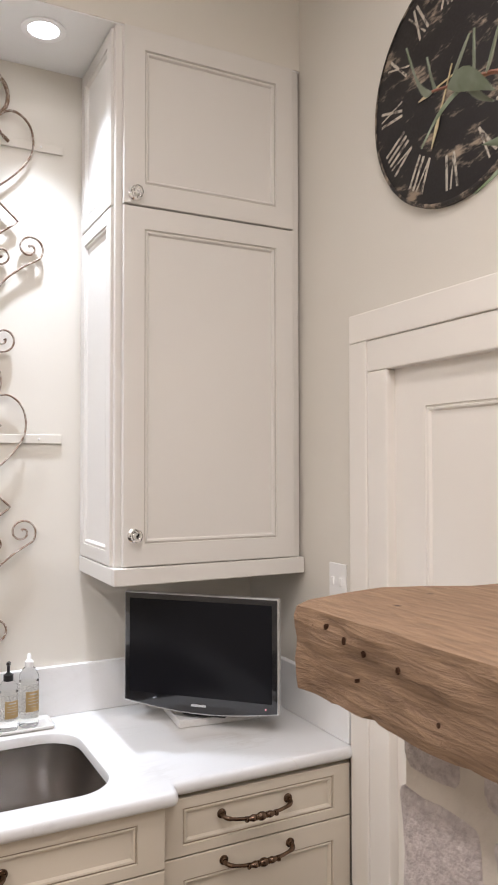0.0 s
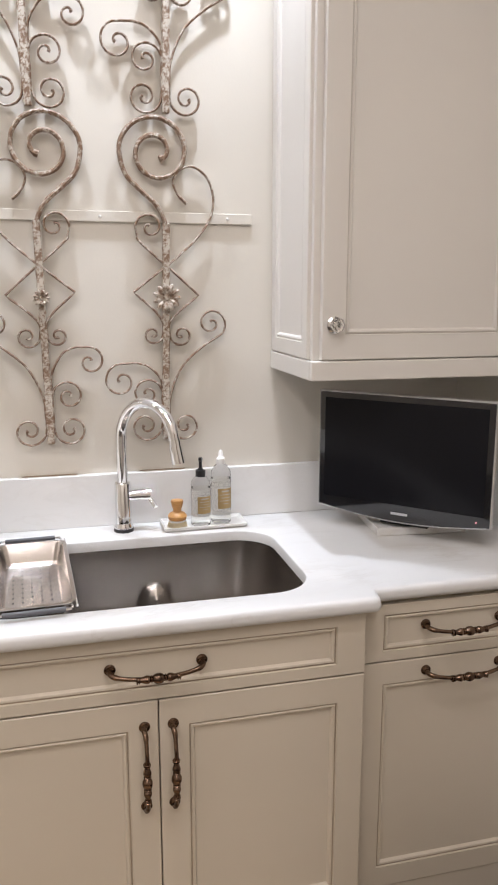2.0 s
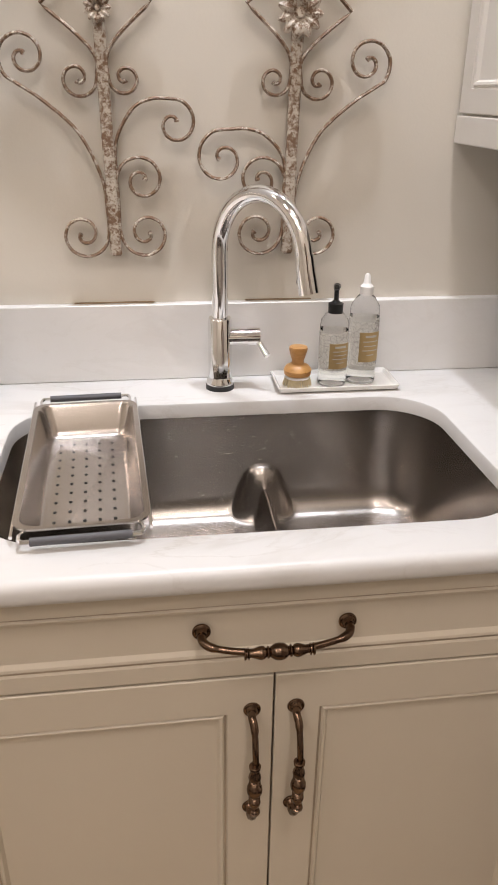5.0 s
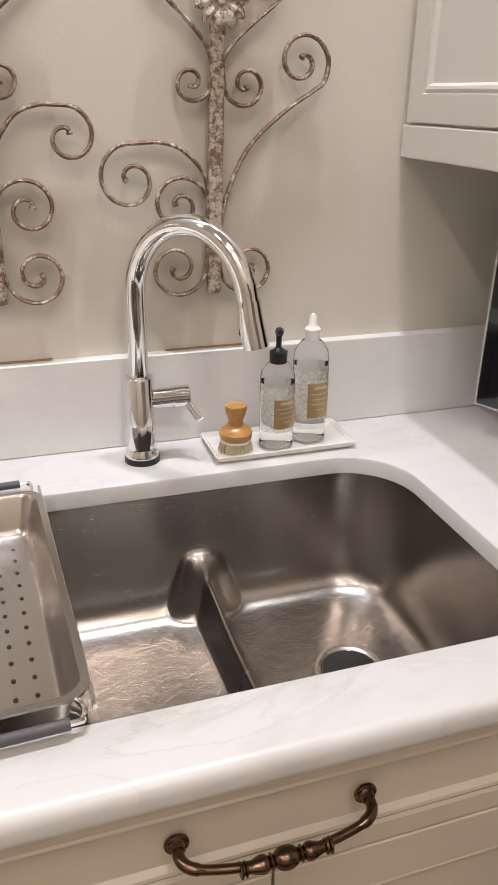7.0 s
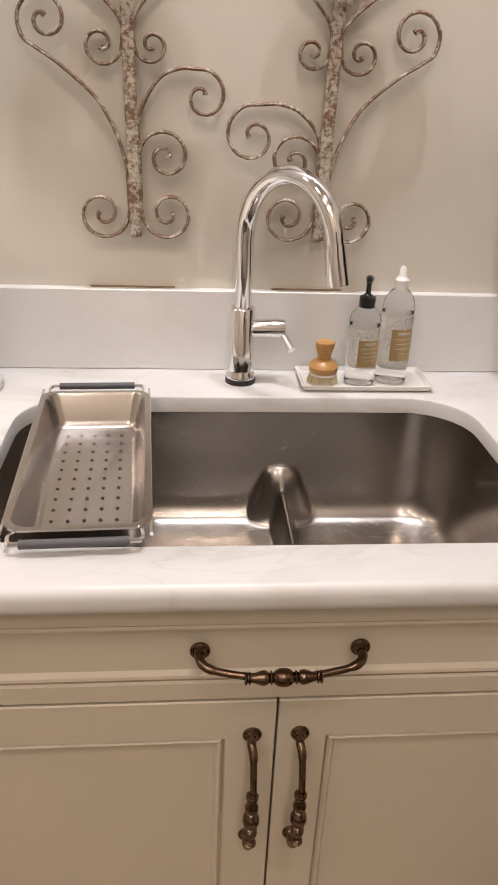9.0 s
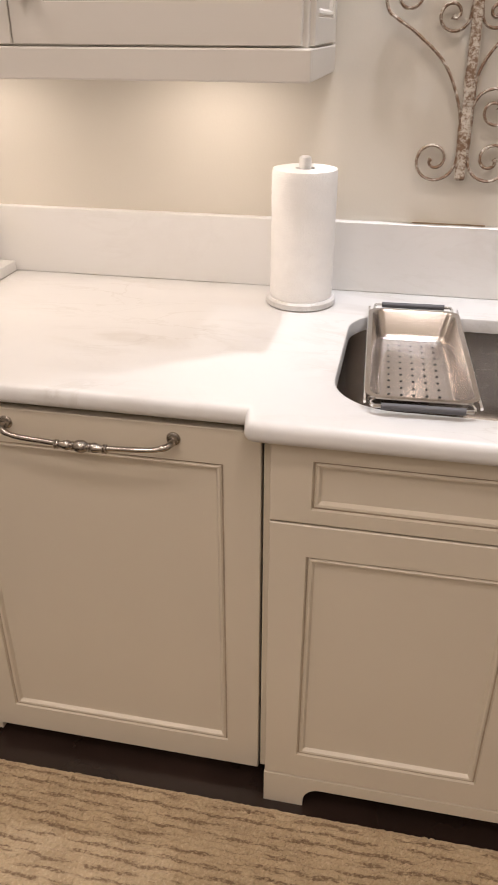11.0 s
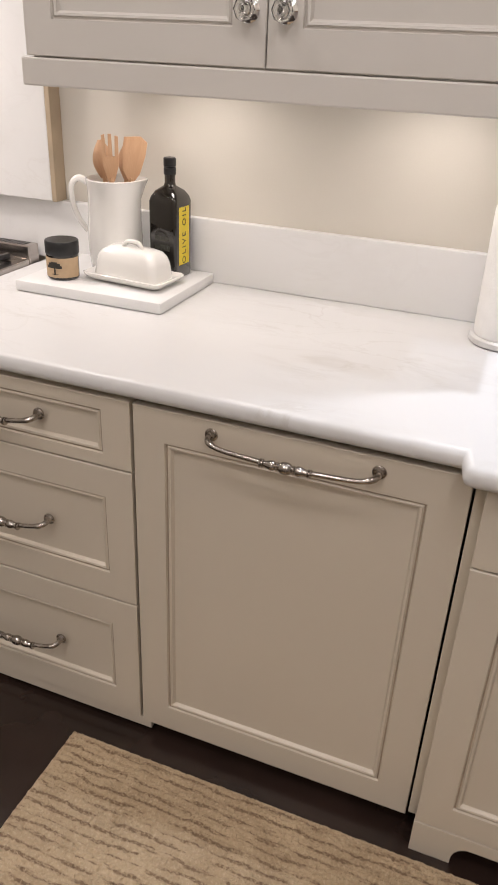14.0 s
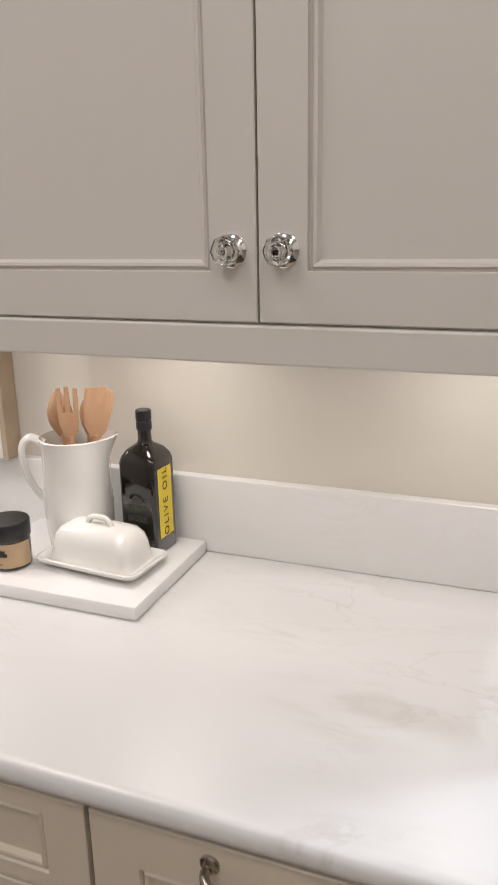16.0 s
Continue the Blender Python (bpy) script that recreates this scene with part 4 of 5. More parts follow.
# ---- marble board with jug, oil, butter dish and jar ----
def serving_board():
    ob = part("serving_board", box(-1.597, -0.310, CT + 0.0006, -1.217, -0.027, 0.9410, 0.004, 2), PALEMARBLE, smooth=True)
    tagged(ob, "thick white marble board on the worktop", "board")


serving_board()
BT = 0.9415


def jug():
    t = thing("jug", "white stoneware jug holding wooden utensils", "jug", at=pose(-1.444, -0.108, BT, 0, 0, 18) @ Matrix.Diagonal((1.03, 1.03, 1.04, 1)))
    prof = [(0.055, 0), (0.0585, 0.004), (0.0625, 0.04), (0.0640, 0.075), (0.0620, 0.115), (0.0595, 0.160), (0.0605, 0.188), (0.0640, 0.204), (0.0610, 0.2055), (0.0570, 0.188), (0.0560, 0.16), (0.0585, 0.115), (0.0600, 0.075), (0.058, 0.04), (0.051, 0.010)]
    bm = bmesh.new()
    seg = 36
    rings = []
    for r, z in prof:
        ring = []
        for k in range(seg):
            a = 2 * math.pi * k / seg
            lip = max(0.0, math.cos(a)) ** 10 * 0.018 * max(0.0, (z - 0.15) / 0.055)
            ring.append(((r + lip) * math.cos(a), (r + lip) * math.sin(a), z + lip * 0.2))
        rings.append(ring)
    loft(bm, rings)
    part("body", bm, PORCELAIN, t, smooth=True)
    h = smooth_path([(-0.056, 0, 0.190), (-0.080, 0, 0.202), (-0.098, 0, 0.185), (-0.096, 0, 0.145), (-0.082, 0, 0.108), (-0.064, 0, 0.085)], 5)
    part("handle", tube(h, 0.0085, 10, flat=0.7), PORCELAIN, t, smooth=True)


jug()


def utensil(name, label, dx, dy, lean_x, lean_y, turn, kind):
    t = thing(name, label, "utensil", "wooden utensils", at=pose(-1.436 + dx, -0.108 + dy, BT + 0.011, lean_x, lean_y, turn))
    part("handle", tube([(0, 0, 0), (0, 0, 0.10), (0, 0, 0.21)], [0.005, 0.0055, 0.006], 8), BEECH, t, smooth=True)
    bm = bmesh.new()
    if kind == "spatula":
        pts = [(-0.008, 0.205), (-0.022, 0.225), (-0.027, 0.27), (-0.026, 0.296), (0.010, 0.303), (0.027, 0.292), (0.026, 0.262), (0.018, 0.222), (0.008, 0.205)]
        loft(bm, [[(x, y, z) for x, z in pts] for y in (-0.003, 0.003)])
    elif kind == "fork":
        pts = [(-0.007, 0.20), (-0.018, 0.235), (-0.019, 0.30), (-0.012, 0.302), (-0.010, 0.255), (-0.0045, 0.255), (-0.0035, 0.303), (0.0035, 0.303), (0.0045, 0.255), (0.010, 0.255), (0.012, 0.300), (0.019, 0.298), (0.018, 0.235), (0.007, 0.20)]
        loft(bm, [[(x, y, z) for x, z in pts] for y in (-0.003, 0.003)])
    else:
        ring = []
        for i in range(9):
            s = i / 8
            w, z = 0.021 * math.sin(math.pi * (0.08 + 0.88 * s)) + 0.003, 0.20 + 0.085 * s
            ring.append([(w * math.cos(2 * math.pi * k / 12), 0.004 * math.sin(2 * math.pi * k / 12) - 0.006 * math.sin(math.pi * s), z) for k in range(12)])
        loft(bm, ring)
    part("head", bm, BEECH, t, smooth=(kind == "spoon"))


utensil("wooden_fork", "pale wooden fork standing in the jug", 0.000, -0.016, 3, 0, 20, "fork")
utensil("wooden_spoon", "wooden spoon standing in the jug", -0.014, 0.010, -3, -5, 40, "spoon")
utensil("wooden_spoon", "reddish wooden spoon standing in the jug", 0.006, 0.008, -3, 3, -15, "spoon")
utensil("wooden_spatula", "broad pale wooden spatula standing in the jug", 0.012, -0.004, 2, 8, 22, "spatula")


def flat_text(body, size, m, parent, mat):
    """Letters as thin mesh, centred."""
    cu = bpy.data.curves.new("writing", "FONT")
    cu.body, cu.size, cu.align_x, cu.align_y, cu.extrude = body, size, "CENTER", "CENTER", 0.0002
    cu.space_character = 1.35
    tmp = new("writing", cu)
    me = bpy.data.meshes.new_from_object(tmp.evaluated_get(bpy.context.evaluated_depsgraph_get()))
    bpy.data.objects.remove(tmp)
    me.materials.clear()
    me.materials.append(mat)
    ob = new("writing", me)
    ob.parent = parent
    ob.matrix_basis = m


def oil_bottle():
    t = thing("olive_oil_bottle", "square dark glass olive oil bottle with yellow side label", "bottle", at=pose(-1.304, -0.090, BT, 0, 0, -4) @ Matrix.Scale(1.03, 4))
    bm = bmesh.new()
    s = 0.0362
    steps = [(s - 0.002, 0, 0.006), (s, 0.004, 0.007), (s, 0.170, 0.007), (s - 0.002, 0.180, 0.010), (s - 0.009, 0.192, 0.012), (0.0145, 0.202, 0.0142), (0.0125, 0.208, 0.0124), (0.0120, 0.230, 0.0119)]
    loft(bm, [[(x, y, z) for x, y in rounded(-q, -q, q, q, r, 4)] for q, z, r in steps])
    part("bottle", bm, DARKGLASS, t, smooth=True)
    part("cap", lathe([(0.0135, 0.226), (0.0140, 0.228), (0.0140, 0.240), (0.0128, 0.241), (0.0128, 0.2435), (0.0142, 0.244), (0.0142, 0.260), (0.012, 0.262)], 20), BLACK, t, "black screw cap", smooth=True)
    lab = part("side_label", box(s, -0.022, 0.030, s + 0.0006, 0.022, 0.160), YELLOW, t, "yellow paper label")
    flat_text("OLIVE OIL", 0.0215, Matrix.Translation((s + 0.0009, 0, 0.095)) @ Matrix(((0, 0, 1, 0), (0, 1, 0, 0), (-1, 0, 0, 0), (0, 0, 0, 1))) @ Matrix.Rotation(radians(180), 4, "Z"), t, INK)
    for i, (w, h) in enumerate(((0.036, 0.010), (0.042, 0.014), (0.030, 0.007))):
        part("embossed_bar", box(-w / 2, -s - 0.0006, 0.085 - i * 0.022, w / 2, -s, 0.085 - i * 0.022 + h, 0.0002), SHADOWINK, t)


SHADOWINK = material("bottle_print", (0.05, 0.05, 0.04), 0.25, 0, 0.2, 200, 400, 0.1)
oil_bottle()


def butter_dish():
    t = thing("butter_dish", "white porcelain butter dish with a handled lid", "butter dish", at=pose(-1.352, -0.186, BT, 0, 0, -5) @ Matrix.Scale(1.09, 4))
    bm = bmesh.new()
    steps = [(0.020, 0.0, 0.012), (0.014, 0.003, 0.014), (0.004, 0.010, 0.016), (0.0005, 0.0155, 0.016), (0.0, 0.0180, 0.016), (0.003, 0.0190, 0.014), (0.010, 0.014, 0.012), (0.02, 0.012, 0.010)]
    loft(bm, [[(x, y, z) for x, y in rounded(-0.099 + q, -0.057 + q, 0.099 - q, 0.057 - q, r, 5)] for q, z, r in steps])
    part("dish", bm, PORCELAIN, t, smooth=True)
    bm = bmesh.new()
    steps = [(0.0, 0.012, 0.014), (0.0005, 0.020, 0.015), (0.003, 0.045, 0.018), (0.007, 0.058, 0.020), (0.014, 0.067, 0.022), (0.026, 0.072, 0.020)]
    loft(bm, [[(x, y, z) for x, y in rounded(-0.078 + q, -0.042 + q * 0.8, 0.078 - q, 0.042 - q * 0.8, min(r, 0.019), 5)] for q, z, r in steps])
    lid = part("lid", bm, PORCELAIN, t, smooth=True)
    part("lid_handle", tube(smooth_path([(-0.024, 0, 0.069), (-0.019, 0, 0.079), (-0.010, 0, 0.084), (0.010, 0, 0.084), (0.019, 0, 0.079), (0.024, 0, 0.069)], 4), 0.0048, 10), PORCELAIN, lid, smooth=True)


butter_dish()


def jar():
    t = thing("jar", "small dark jar with kraft label and black lid", "jar", at=pose(-1.512, -0.236, BT, 0, 0, 0) @ Matrix.Scale(1.13, 4))
    part("pot", lathe([(0.030, 0), (0.033, 0.003), (0.033, 0.050), (0.029, 0.054), (0.029, 0.056)], 32), DARKGLASS, t, smooth=True)
    part("label", curved_label(0.0332, -170, 10, 0.006, 0.046, 24), KRAFT, t, "brown kraft label", smooth=True)
    part("lid", lathe([(0.0335, 0.050), (0.0345, 0.052), (0.0345, 0.076), (0.033, 0.078), (0.020, 0.078)], 32), BLACK, t, "black lid", smooth=True)
    for a0, a1, z0, z1 in ((-118, -60, 0.0255, 0.031), (-110, -66, 0.029, 0.036), (-100, -76, 0.034, 0.0385), (-96, -74, 0.0125, 0.0138)):
        part("printed_tree", curved_label(0.0340 + 0.0002 * random.random(), a0, a1, z0, z1, 8), INK, t)
    part("printed_tree", curved_label(0.0342, -88, -83, 0.013, 0.027, 3), INK, t)


jar()


# ---- range and its marble wall ----
def range_cooker():
    t = thing("range_cooker", "stainless range with black grates and a slotted back vent", "range")
    part("body", box(-2.63, -0.63, FLOOR, -1.718, -0.05, 0.905, 0.003), TRAYSTEEL, t)
    part("cooktop", box(-2.63, -0.655, 0.906, -1.718, -0.09, 0.922, 0.003), TRAYSTEEL, t)
    v = part("back_vent", box(-2.63, -0.088, 0.906, -1.718, -0.046, 0.957, 0.004, 2), TRAYSTEEL, t, "slotted stainless vent")
    for i in range(22):
        x = -1.742 - i * 0.014
        part("slot", box(x - 0.004, -0.082, 0.9572, x + 0.004, -0.053, 0.9578), BLACK, v)
    for x0 in (-2.04, -2.34, -2.62):
        g = part("grate", box(x0, -0.60, 0.930, x0 + 0.012, -0.12, 0.942, 0.002), BLACK, t, "black cast iron grate")
        for q in (0.09, 0.18, 0.275):
            part("grate_bar", box(x0 + q, -0.60, 0.930, x0 + q + 0.012, -0.12, 0.942, 0.002), BLACK, g)
        for q in (-0.60, -0.36, -0.132):
            part("grate_bar", box(x0, q, 0.923, x0 + 0.287, q + 0.012, 0.935, 0.002), BLACK, g)


range_cooker()
tagged(part("marble_wall_slab", box(-2.80, -0.044, 1.0685, -1.664, -0.0005, ZS - 0.006, 0.002), PALEMARBLE), "white marble slab wall behind the range", "wall slab", kind="structure")
# thin strip whose tan colour puts shadow on the slab's end face
tagged(part("slab_edge_shade", box(-1.6638, -0.046, 1.0685, -1.650, -0.0008, 1.405, 0.001), SHADEDEDGE), kind="structure")


# ---- rug ----
def rug_material():
    """Looped pile in rows, with broken brown dashes along the rows."""
    m = material("woven_rug", (0.50, 0.385, 0.245), 0.95, 0, 0.06, 14, 420, 1.0, second=(0.40, 0.30, 0.185))
    n, l = m.node_tree.nodes, m.node_tree.links
    b = n["Principled BSDF"]
    co = next(x for x in n if x.type == "TEX_COORD")
    ramp = next(x for x in n if x.type == "VALTORGB")
    out = ramp.outputs["Color"]

    def stretched(stretch, scale, detail, rough=0.6):
        mapping = n.new("ShaderNodeMapping")
        mapping.inputs["Scale"].default_value = stretch
        l.new(co.outputs["Object"], mapping.inputs["Vector"])
        g = n.new("ShaderNodeTexNoise")
        g.inputs["Scale"].default_value, g.inputs["Detail"].default_value, g.inputs["Roughness"].default_value = scale, detail, rough
        l.new(mapping.outputs["Vector"], g.inputs["Vector"])
        return g.outputs["Fac"]

    def ramped(value, lo, hi, top=1.0):
        r = n.new("ShaderNodeMapRange")
        r.inputs["From Min"].default_value, r.inputs["From Max"].default_value, r.inputs["To Max"].default_value = lo, hi, top
        l.new(value, r.inputs["Value"])
        return r.outputs["Result"]

    def times(a, c):
        k = n.new("ShaderNodeMath")
        k.operation = "MULTIPLY"
        l.new(a, k.inputs[0])
        l.new(c, k.inputs[1])
        return k.outputs["Value"]

    wave = n.new("ShaderNodeTexWave")
    wave.bands_direction = "Y"
    wave.inputs["Scale"].default_value, wave.inputs["Distortion"].default_value = 14.5, 3.4
    wave.inputs["Detail"].default_value, wave.inputs["Detail Scale"].default_value = 3.0, 1.4
    l.new(co.outputs["Object"], wave.inputs["Vector"])
    dash = times(ramped(wave.outputs["Fac"], 0.56, 0.84), ramped(stretched((5.0, 30.0, 1.0), 2.2, 4), 0.44, 0.52))
    dash = times(dash, ramped(stretched((60.0, 110.0, 1.0), 2.0, 2), 0.30, 0.55))
    for fac, col in ((ramped(stretched((90.0, 90.0, 1.0), 2.0, 3), 0.50, 0.74, 0.7), (0.62, 0.50, 0.345)), (dash, (0.20, 0.132, 0.078))):
        mix = n.new("ShaderNodeMix")
        mix.data_type = "RGBA"
        l.new(fac, mix.inputs["Factor"])
        l.new(out, mix.inputs["A"])
        mix.inputs["B"].default_value = (*col, 1)
        out = mix.outputs["Result"]
    l.new(out, b.inputs["Base Color"])
    return m


def rug():
    nx, ny, x0, x1, y0, y1 = 420, 230, -1.25, 0.52, -1.66, -0.706
    gx, gy = np.meshgrid(np.linspace(x0, x1, nx), np.linspace(y0, y1, ny))
    rng = np.random.default_rng(3)
    z = FLOOR + 0.012 + 0.0012 * np.sin(2 * np.pi * gy / 0.0137 + 1.2 * np.sin(gx * 9.0)) + rng.normal(0, 0.0013, gx.shape)
    edge = np.minimum(np.minimum(gx - x0, x1 - gx), np.minimum(gy - y0, y1 - gy))
    z = np.where(edge < 0.003, FLOOR + 0.001, np.where(edge < 0.012, FLOOR + 0.0095, z))
    gx, gy = gx + rng.normal(0, 0.0008, gx.shape), gy + rng.normal(0, 0.0008, gy.shape)
    idx = np.arange(nx * ny).reshape(ny, nx)
    quads = np.stack([idx[:-1, :-1], idx[:-1, 1:], idx[1:, 1:], idx[1:, :-1]], -1).reshape(-1, 4)
    me = bpy.data.meshes.new("rug")
    me.from_pydata(np.stack([gx, gy, z], -1).reshape(-1, 3).tolist(), [], quads.tolist())
    me.materials.append(rug_material())
    tagged(new("rug", me), "beige woven rug with broken brown dashes on the floor", "rug")


rug()


# ---- stone chimney with a timber mantel ----
def rough_block(x0, y0, z0, x1, y1, z1, amp, scale, cuts, round_=0.02, seed=0.0):
    bm = box(x0, y0, z0, x1, y1, z1, round_, 2)
    bmesh.ops.subdivide_edges(bm, edges=[e for e in bm.edges if e.calc_length() > 0.05], cuts=cuts, use_grid_fill=True)
    for v in bm.verts:
        p = v.co * scale + Vector((seed, seed * 1.7, 0))
        v.co += amp * noise.noise_vector(p) + amp * 0.4 * noise.noise_vector(p * 3.1)
    return bm


def chimney():
    t = thing("chimney_breast", "rough grey stone fireplace side with pale mortar", "fireplace", kind="structure")
    x0, y1 = 0.427, -1.634
    part("mortar_core", box(x0 + 0.006, -2.9, FLOOR, 1.0, y1 - 0.006, z_bear - 0.004), MORTAR, t)
    z, row = FLOOR + 0.003, 0
    heights = [0.19, 0.16, 0.20, 0.175, 0.19, 0.17, 0.195, 0.19]
    for h in heights:
        if z + h > z_bear - 0.10:
            break
        y = y1
        for k in range(4):
            d = (0.30 if (k + row) % 2 else 0.19) + 0.03 * math.sin(5 * row + k)
            part("stone", rough_block(x0, y - d + 0.022, z + 0.012, x0 + 0.12, y, z + h - 0.012, 0.008, 9.0, 3, 0.011, 3.1 * row + k), STONE, t)
            y -= d
        xx = x0 + 0.13
        for k in range(2):
            w = 0.22 + 0.05 * math.sin(3 * row + 2 * k)
            part("stone", rough_block(xx, y1 - 0.10, z + 0.008, xx + w - 0.012, y1, z + h - 0.008, 0.008, 9.0, 3, 0.011, 7.7 * row + k), STONE, t)
            xx += w
        z += h
        row += 1
    # the course that bears the beam
    for k, (ya, yb) in enumerate(((y1 - 0.113, y1), (y1 - 0.40, y1 - 0.138), (y1 - 0.75, y1 - 0.425))):
        part("stone", rough_block(x0, ya, z + 0.008, x0 + 0.12, yb, z_bear - 0.006, 0.005, 9.0, 4, 0.02, 2.2 + k), STONE, t)
    part("stone", rough_block(x0 + 0.13, y1 - 0.10, z + 0.008, x0 + 0.5, y1, z_bear - 0.006, 0.005, 9.0, 4, 0.02, 5.2), STONE, t)


z_bear = 1.423
chimney()


def mantel():
    bm = bmesh.new()
    # an end that is rounded and out of square
    far = [(0.258, -1.606), (0.292, -1.578), (0.36, -1.556), (0.43, -1.548), (0.50, -1.562), (0.56, -1.592), (0.62, -1.60)]
    nz = 9
    rings = []
    out = far + [(0.62, -1.9 - 0.12 * k) for k in range(10)] + [(0.262, -2.98 + 0.0145 * k) for k in range(94)]
    for k in range(nz):
        z = 1.436 + 0.100 * k / (nz - 1)
        q = 0.002 if k in (0, nz - 1) else 0.0
        rings.append([(x + q * (1 if x < 0.4 else -1) + 0.007 * noise.noise(Vector((x * 9, y * 14, z * 40))), y - q, z + 0.003 * noise.noise(Vector((x * 8, y * 9, 3))) + (0.011 * max(0.0, noise.noise(Vector((x * 30, y * 34, 7)))) if k == 0 else 0.0)) for x, y in out])
    loft(bm, rings)
    ob = part("mantel_beam", bm, BEAMWOOD)
    ob.matrix_world = pose(0.030, -0.006, -0.011)
    tagged(ob, "weathered reclaimed timber mantel beam on the stone", "mantel")
    for y, z, r in ((-1.640, 1.517, 0.0040), (-1.668, 1.521, 0.0050), (-1.706, 1.512, 0.0070), (-1.742, 1.506, 0.0062), (-1.80, 1.502, 0.0055), (-1.88, 1.506, 0.0060), (-1.728, 1.474, 0.0028), (-1.86, 1.466, 0.0040)):
        bm = bmesh.new()
        rim = [(0.68 * r * (1 + 0.45 * noise.noise(Vector((3 * math.cos(k * 0.63), 3 * math.sin(k * 0.63), 90 * y)))), 0.63 * k) for k in range(10)]
        loft(bm, [[(q * math.cos(a), q * math.sin(a) * 0.75, h) for q, a in rim] for h in (0.0, 0.0058)])
        part("nail_hole", bm, NAILHOLE, ob, "dark old nail hole").matrix_basis = pose(0.2655, y, z, 0, -90, 0)


mantel()


# ---- leafy branch that leans up from the mantel ----
def leaf(base, tip, width, bend):
    base, tip = Vector(base), Vector(tip)
    run = tip - base
    side = run.cross(Vector((0.8, -0.6, 0.15))).normalized()
    face = side.cross(run).normalized()
    bm, rings = bmesh.new(), []
    for k in range(9):
        u = k / 8
        w = width * max(math.sin(math.pi * (0.06 + 0.92 * u ** 0.85)), 0.05)
        c = base + run * u + side * bend * run.length * math.sin(math.pi * u)
        rings.append([c - side * w, c - face * 0.0012, c + side * w, c + face * (0.0008 + 0.15 * w)])
    loft(bm, rings)
    return bm


def leafy_branch():
    t = thing("leafy_branch", "grey-green leafy branch with a reddish stem above the mantel", "branch", at=pose(0.045, -0.005, -0.011))
    stem = [(0.44, -2.16, 1.535), (0.40, -2.08, 1.78), (0.35, -1.96, 2.00), (0.325, -1.885, 2.085), (0.31, -1.856, 2.095), (0.305, -1.83, 2.098), (0.30, -1.797, 2.103)]
    path = smooth_path(stem, 5)
    part("stem", tube(path, [0.0040 - 0.0026 * k / (len(path) - 1) for k in range(len(path))], 7), TWIG, t, "thin reddish stem", smooth=True)
    for base, tip, w, bend in (((0.30, -1.797, 2.102), (0.31, -1.743, 2.179), 0.0065, 0.22), ((0.302, -1.802, 2.103), (0.32, -1.766, 2.160), 0.007, 0.15),
                               ((0.304, -1.820, 2.100), (0.32, -1.832, 2.153), 0.009, -0.15), ((0.308, -1.850, 2.095), (0.31, -1.849, 2.147), 0.008, 0.08),
                               ((0.303, -1.818, 2.099), (0.298, -1.887, 2.064), 0.012, 0.12), ((0.309, -1.848, 2.096), (0.30, -1.779, 2.048), 0.005, -0.2),
                               ((0.337, -1.925, 2.045), (0.30, -1.858, 1.974), 0.013, 0.15), ((0.337, -1.925, 2.045), (0.33, -1.838, 2.036), 0.008, 0.1),
                               ((0.312, -1.862, 2.094), (0.32, -1.872, 2.140), 0.011, 0.1), ((0.306, -1.835, 2.098), (0.33, -1.855, 2.074), 0.009, -0.15)):
        part("leaf", leaf(base, tip, w, bend), LEAF, t, smooth=True)


LEAF = material("grey_green_leaf", (0.19, 0.22, 0.16), 0.5, 0, 0.2, 35, 160, 0.1, second=(0.10, 0.13, 0.06))
TWIG = material("reddish_twig", (0.24, 0.10, 0.06), 0.6, 0, 0.15, 40, 160, 0.1)
leafy_branch()


# ---- clock ----
def clock():
    r = 0.292
    t = thing("wall_clock", "round distressed black wall clock with roman numerals", "clock", at=Matrix.Translation((XR - 0.001, -1.068, 2.609)) @ Matrix(((0, 0, -1, 0), (-1, 0, 0, 0), (0, 1, 0, 0), (0, 0, 0, 1))))
    part("face", lathe([(r, 0.0), (r, 0.012), (r - 0.004, 0.015), (0.02, 0.015)], 72), clock_face(), t, smooth=True)
    part("rim", lathe([(r + 0.001, 0.0), (r + 0.006, 0.003), (r + 0.006, 0.014), (r + 0.001, 0.017), (r - 0.004, 0.0165)], 72, hollow=True), worn("worn_rim", (0.02, 0.016, 0.014), (0.34, 0.27, 0.20), 14.0, 0.48, 0.60, (1.0, 1.0, 1.0)), t, "worn dark rim", smooth=True)
    numerals = ["XII", "I", "II", "III", "IIII", "V", "VI", "VII", "VIII", "IX", "X", "XI"]
    for i, s in enumerate(numerals):
        a = radians(-30 * i)
        n = part("numeral", numeral(s), WORNWHITE, t, "worn cream roman numeral")
        n.matrix_basis = Matrix.Rotation(a, 4, "Z") @ Matrix.Translation((0, r * 0.76, 0.0152))
    for name, ang, ln in (("hour_hand", 264, 0.112), ("minute_hand", 203, 0.16)):
        bm = bmesh.new()
        w = 0.006
        pts = [(-0.002, -0.03), (0.002, -0.03), (0.0025, ln * 0.55), (w, ln * 0.68), (0.0015, ln), (-0.0015, ln), (-w, ln * 0.68), (-0.0025, ln * 0.55)]
        loft(bm, [[(x, y, z) for x, y in pts] for z in (0.0, 0.0015)])
        part(name, bm, HANDBRASS, t, "pale brass pointed hand").matrix_basis = Matrix.Rotation(radians(-ang), 4, "Z") @ Matrix.Translation((0, 0, 0.018 if name == "hour_hand" else 0.0205))


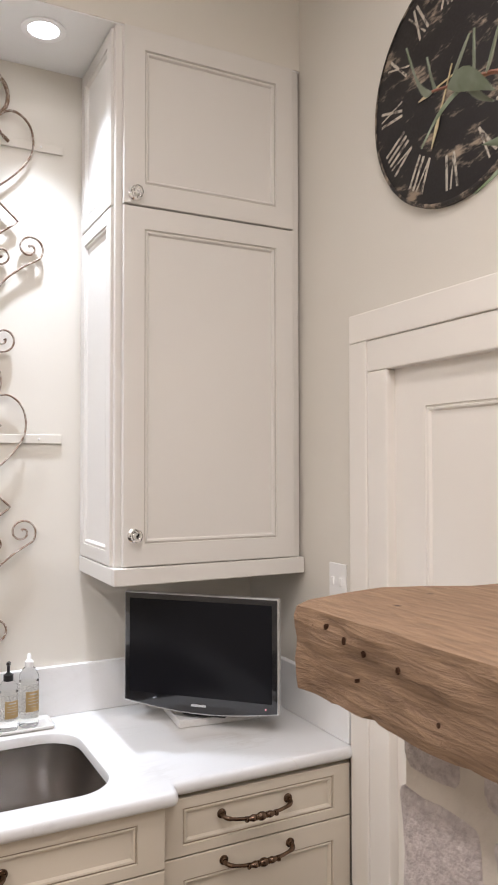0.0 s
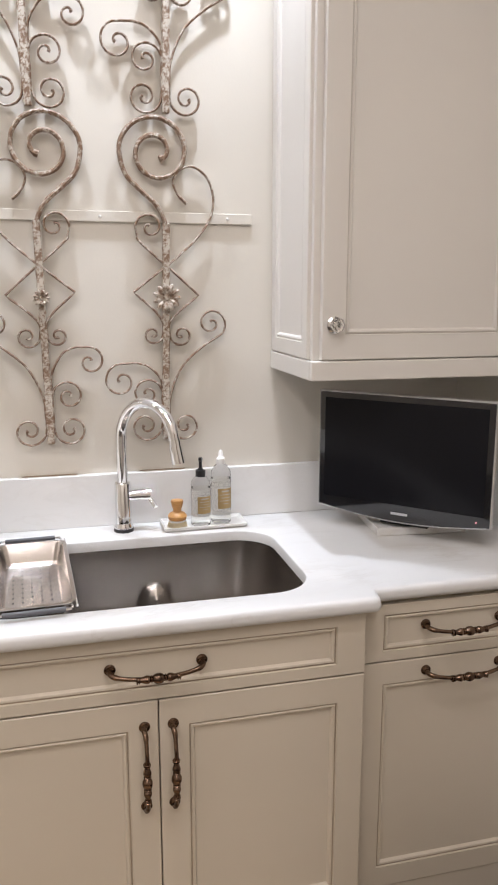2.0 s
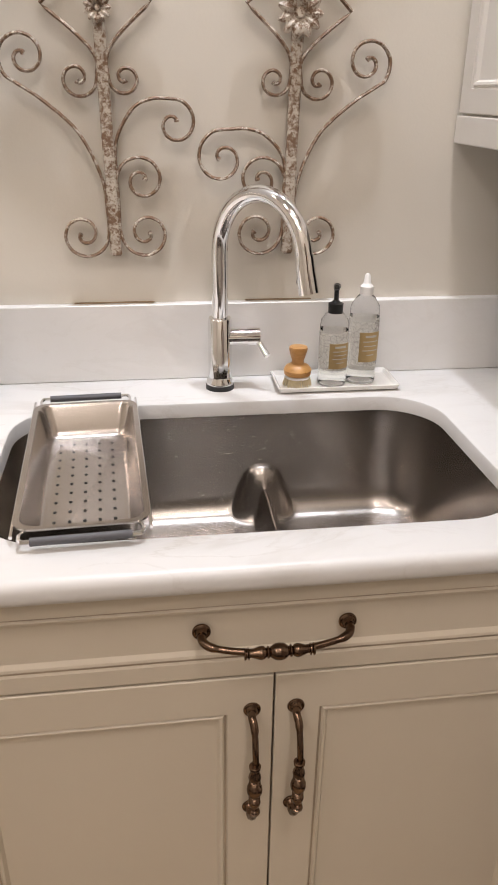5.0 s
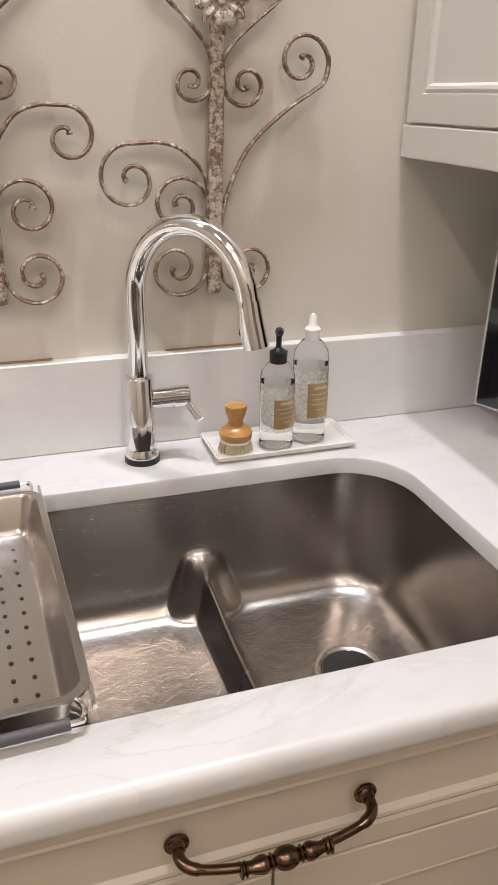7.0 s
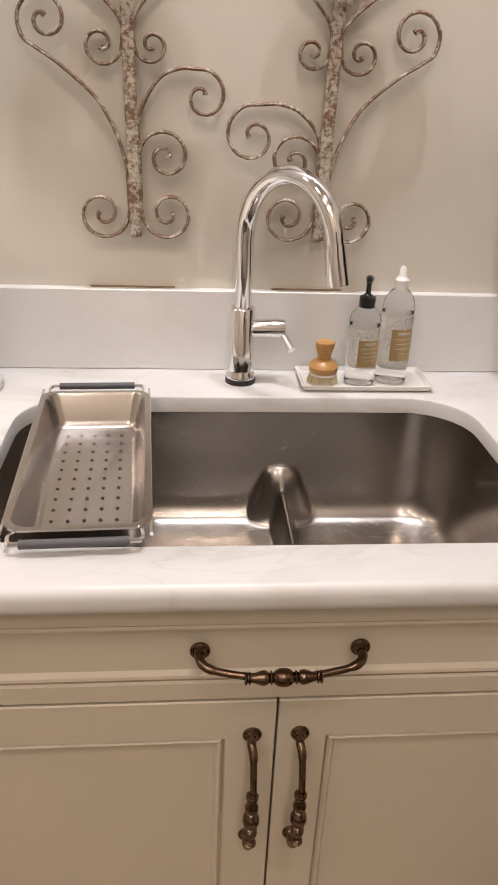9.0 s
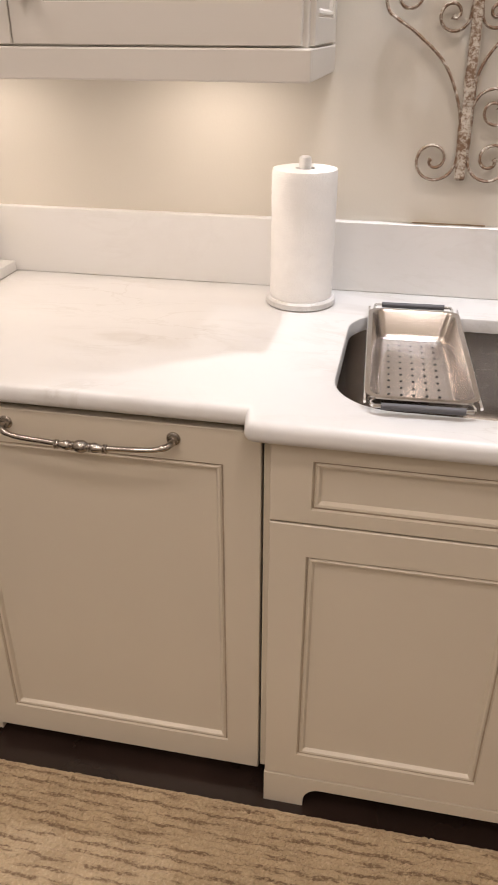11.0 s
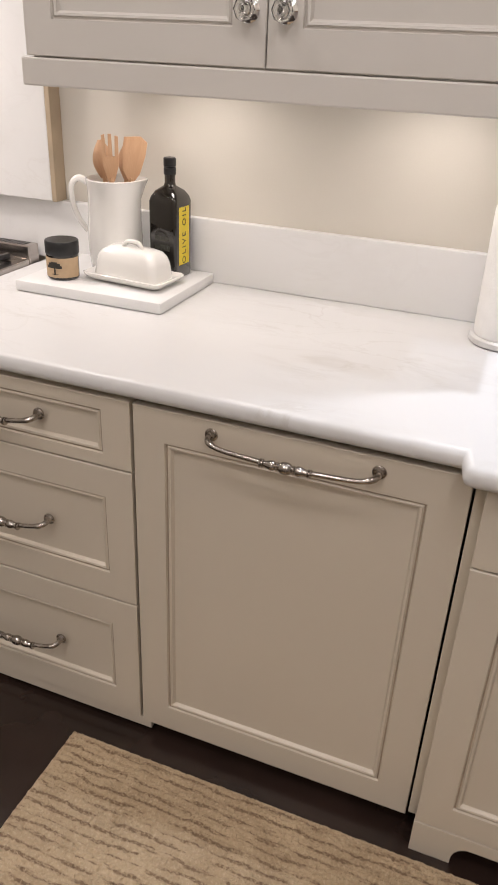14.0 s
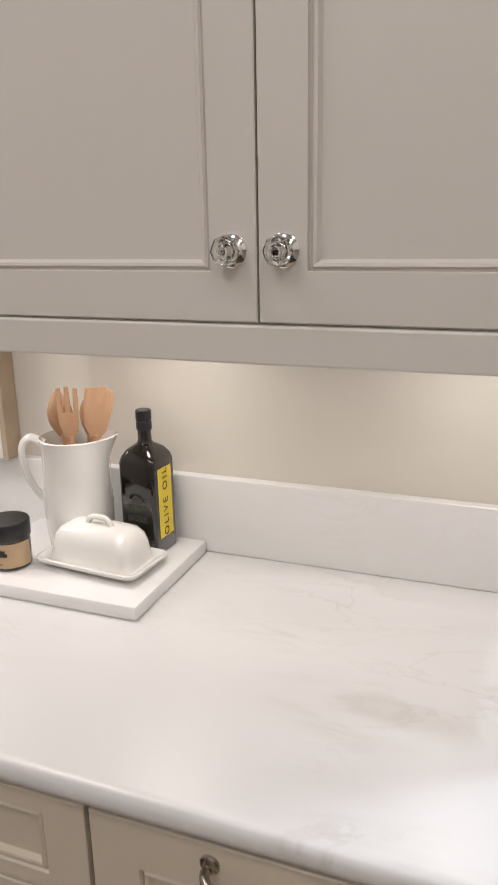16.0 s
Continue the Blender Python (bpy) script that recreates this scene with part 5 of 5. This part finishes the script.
def numeral(s):
    bm = bmesh.new()
    w, h, gap = 0.0075, 0.085, 0.0165
    widths = {"I": gap, "V": gap * 2.0, "X": gap * 1.9}
    x = -sum(widths[c] for c in s) / 2
    for c in s:
        m = x + widths[c] / 2
        lines = {"I": [(m, -h / 2, m, h / 2)], "V": [(m - gap * 0.7, h / 2, m, -h / 2), (m + gap * 0.7, h / 2, m, -h / 2)], "X": [(m - gap * 0.7, -h / 2, m + gap * 0.7, h / 2), (m + gap * 0.7, -h / 2, m - gap * 0.7, h / 2)]}[c]
        for j, (ax, ay, bx, by) in enumerate(lines):
            ww = w / 2 if j == 0 else w / 3
            loft(bm, [[(ax - ww, ay, z), (ax + ww, ay, z), (bx + ww, by, z), (bx - ww, by, z)] for z in (0.0 + 0.0004 * j, 0.0006 + 0.0004 * j)])
        x += widths[c]
    return bm


def worn(name, base, under, scale, lo, hi, stretch):
    m = material(name, base, 0.65, 0, 0.06, 12, 150, 0.1)
    n, l = m.node_tree.nodes, m.node_tree.links
    b = n["Principled BSDF"]
    co = next(x for x in n if x.type == "TEX_COORD")
    ramp = next(x for x in n if x.type == "VALTORGB")
    mapping = n.new("ShaderNodeMapping")
    mapping.inputs["Scale"].default_value = stretch
    mapping.inputs["Rotation"].default_value = (0, 0, 0.35)
    l.new(co.outputs["Object"], mapping.inputs["Vector"])
    g = n.new("ShaderNodeTexNoise")
    g.inputs["Scale"].default_value, g.inputs["Detail"].default_value, g.inputs["Roughness"].default_value = scale, 7, 0.72
    l.new(mapping.outputs["Vector"], g.inputs["Vector"])
    k = n.new("ShaderNodeValToRGB")
    k.color_ramp.elements[0].position, k.color_ramp.elements[1].position = lo, hi
    l.new(g.outputs["Fac"], k.inputs["Fac"])
    mix = n.new("ShaderNodeMix")
    mix.data_type = "RGBA"
    l.new(k.outputs["Color"], mix.inputs["Factor"])
    l.new(ramp.outputs["Color"], mix.inputs["A"])
    mix.inputs["B"].default_value = (*under, 1)
    l.new(mix.outputs["Result"], b.inputs["Base Color"])
    return m


def clock_face():
    return worn("distressed_black", (0.016, 0.013, 0.013), (0.34, 0.27, 0.20), 6.0, 0.55, 0.64, (1.0, 2.6, 1.0))


WORNWHITE = worn("worn_cream", (0.50, 0.45, 0.37), (0.05, 0.04, 0.035), 30.0, 0.50, 0.60, (1.0, 1.0, 1.0))
clock()


# ---- switch ----
def switch_plate():
    t = thing("light_switch", "white double light switch plate on the wall", "light switch")
    part("plate", box(XR - 0.006, -0.606, 1.306, XR - 0.0003, -0.520, 1.410, 0.002), FROST, t)
    for y in (-0.582, -0.542):
        part("rocker", box(XR - 0.011, y - 0.006, 1.346, XR - 0.005, y + 0.006, 1.370, 0.001), FROST, t)


switch_plate()
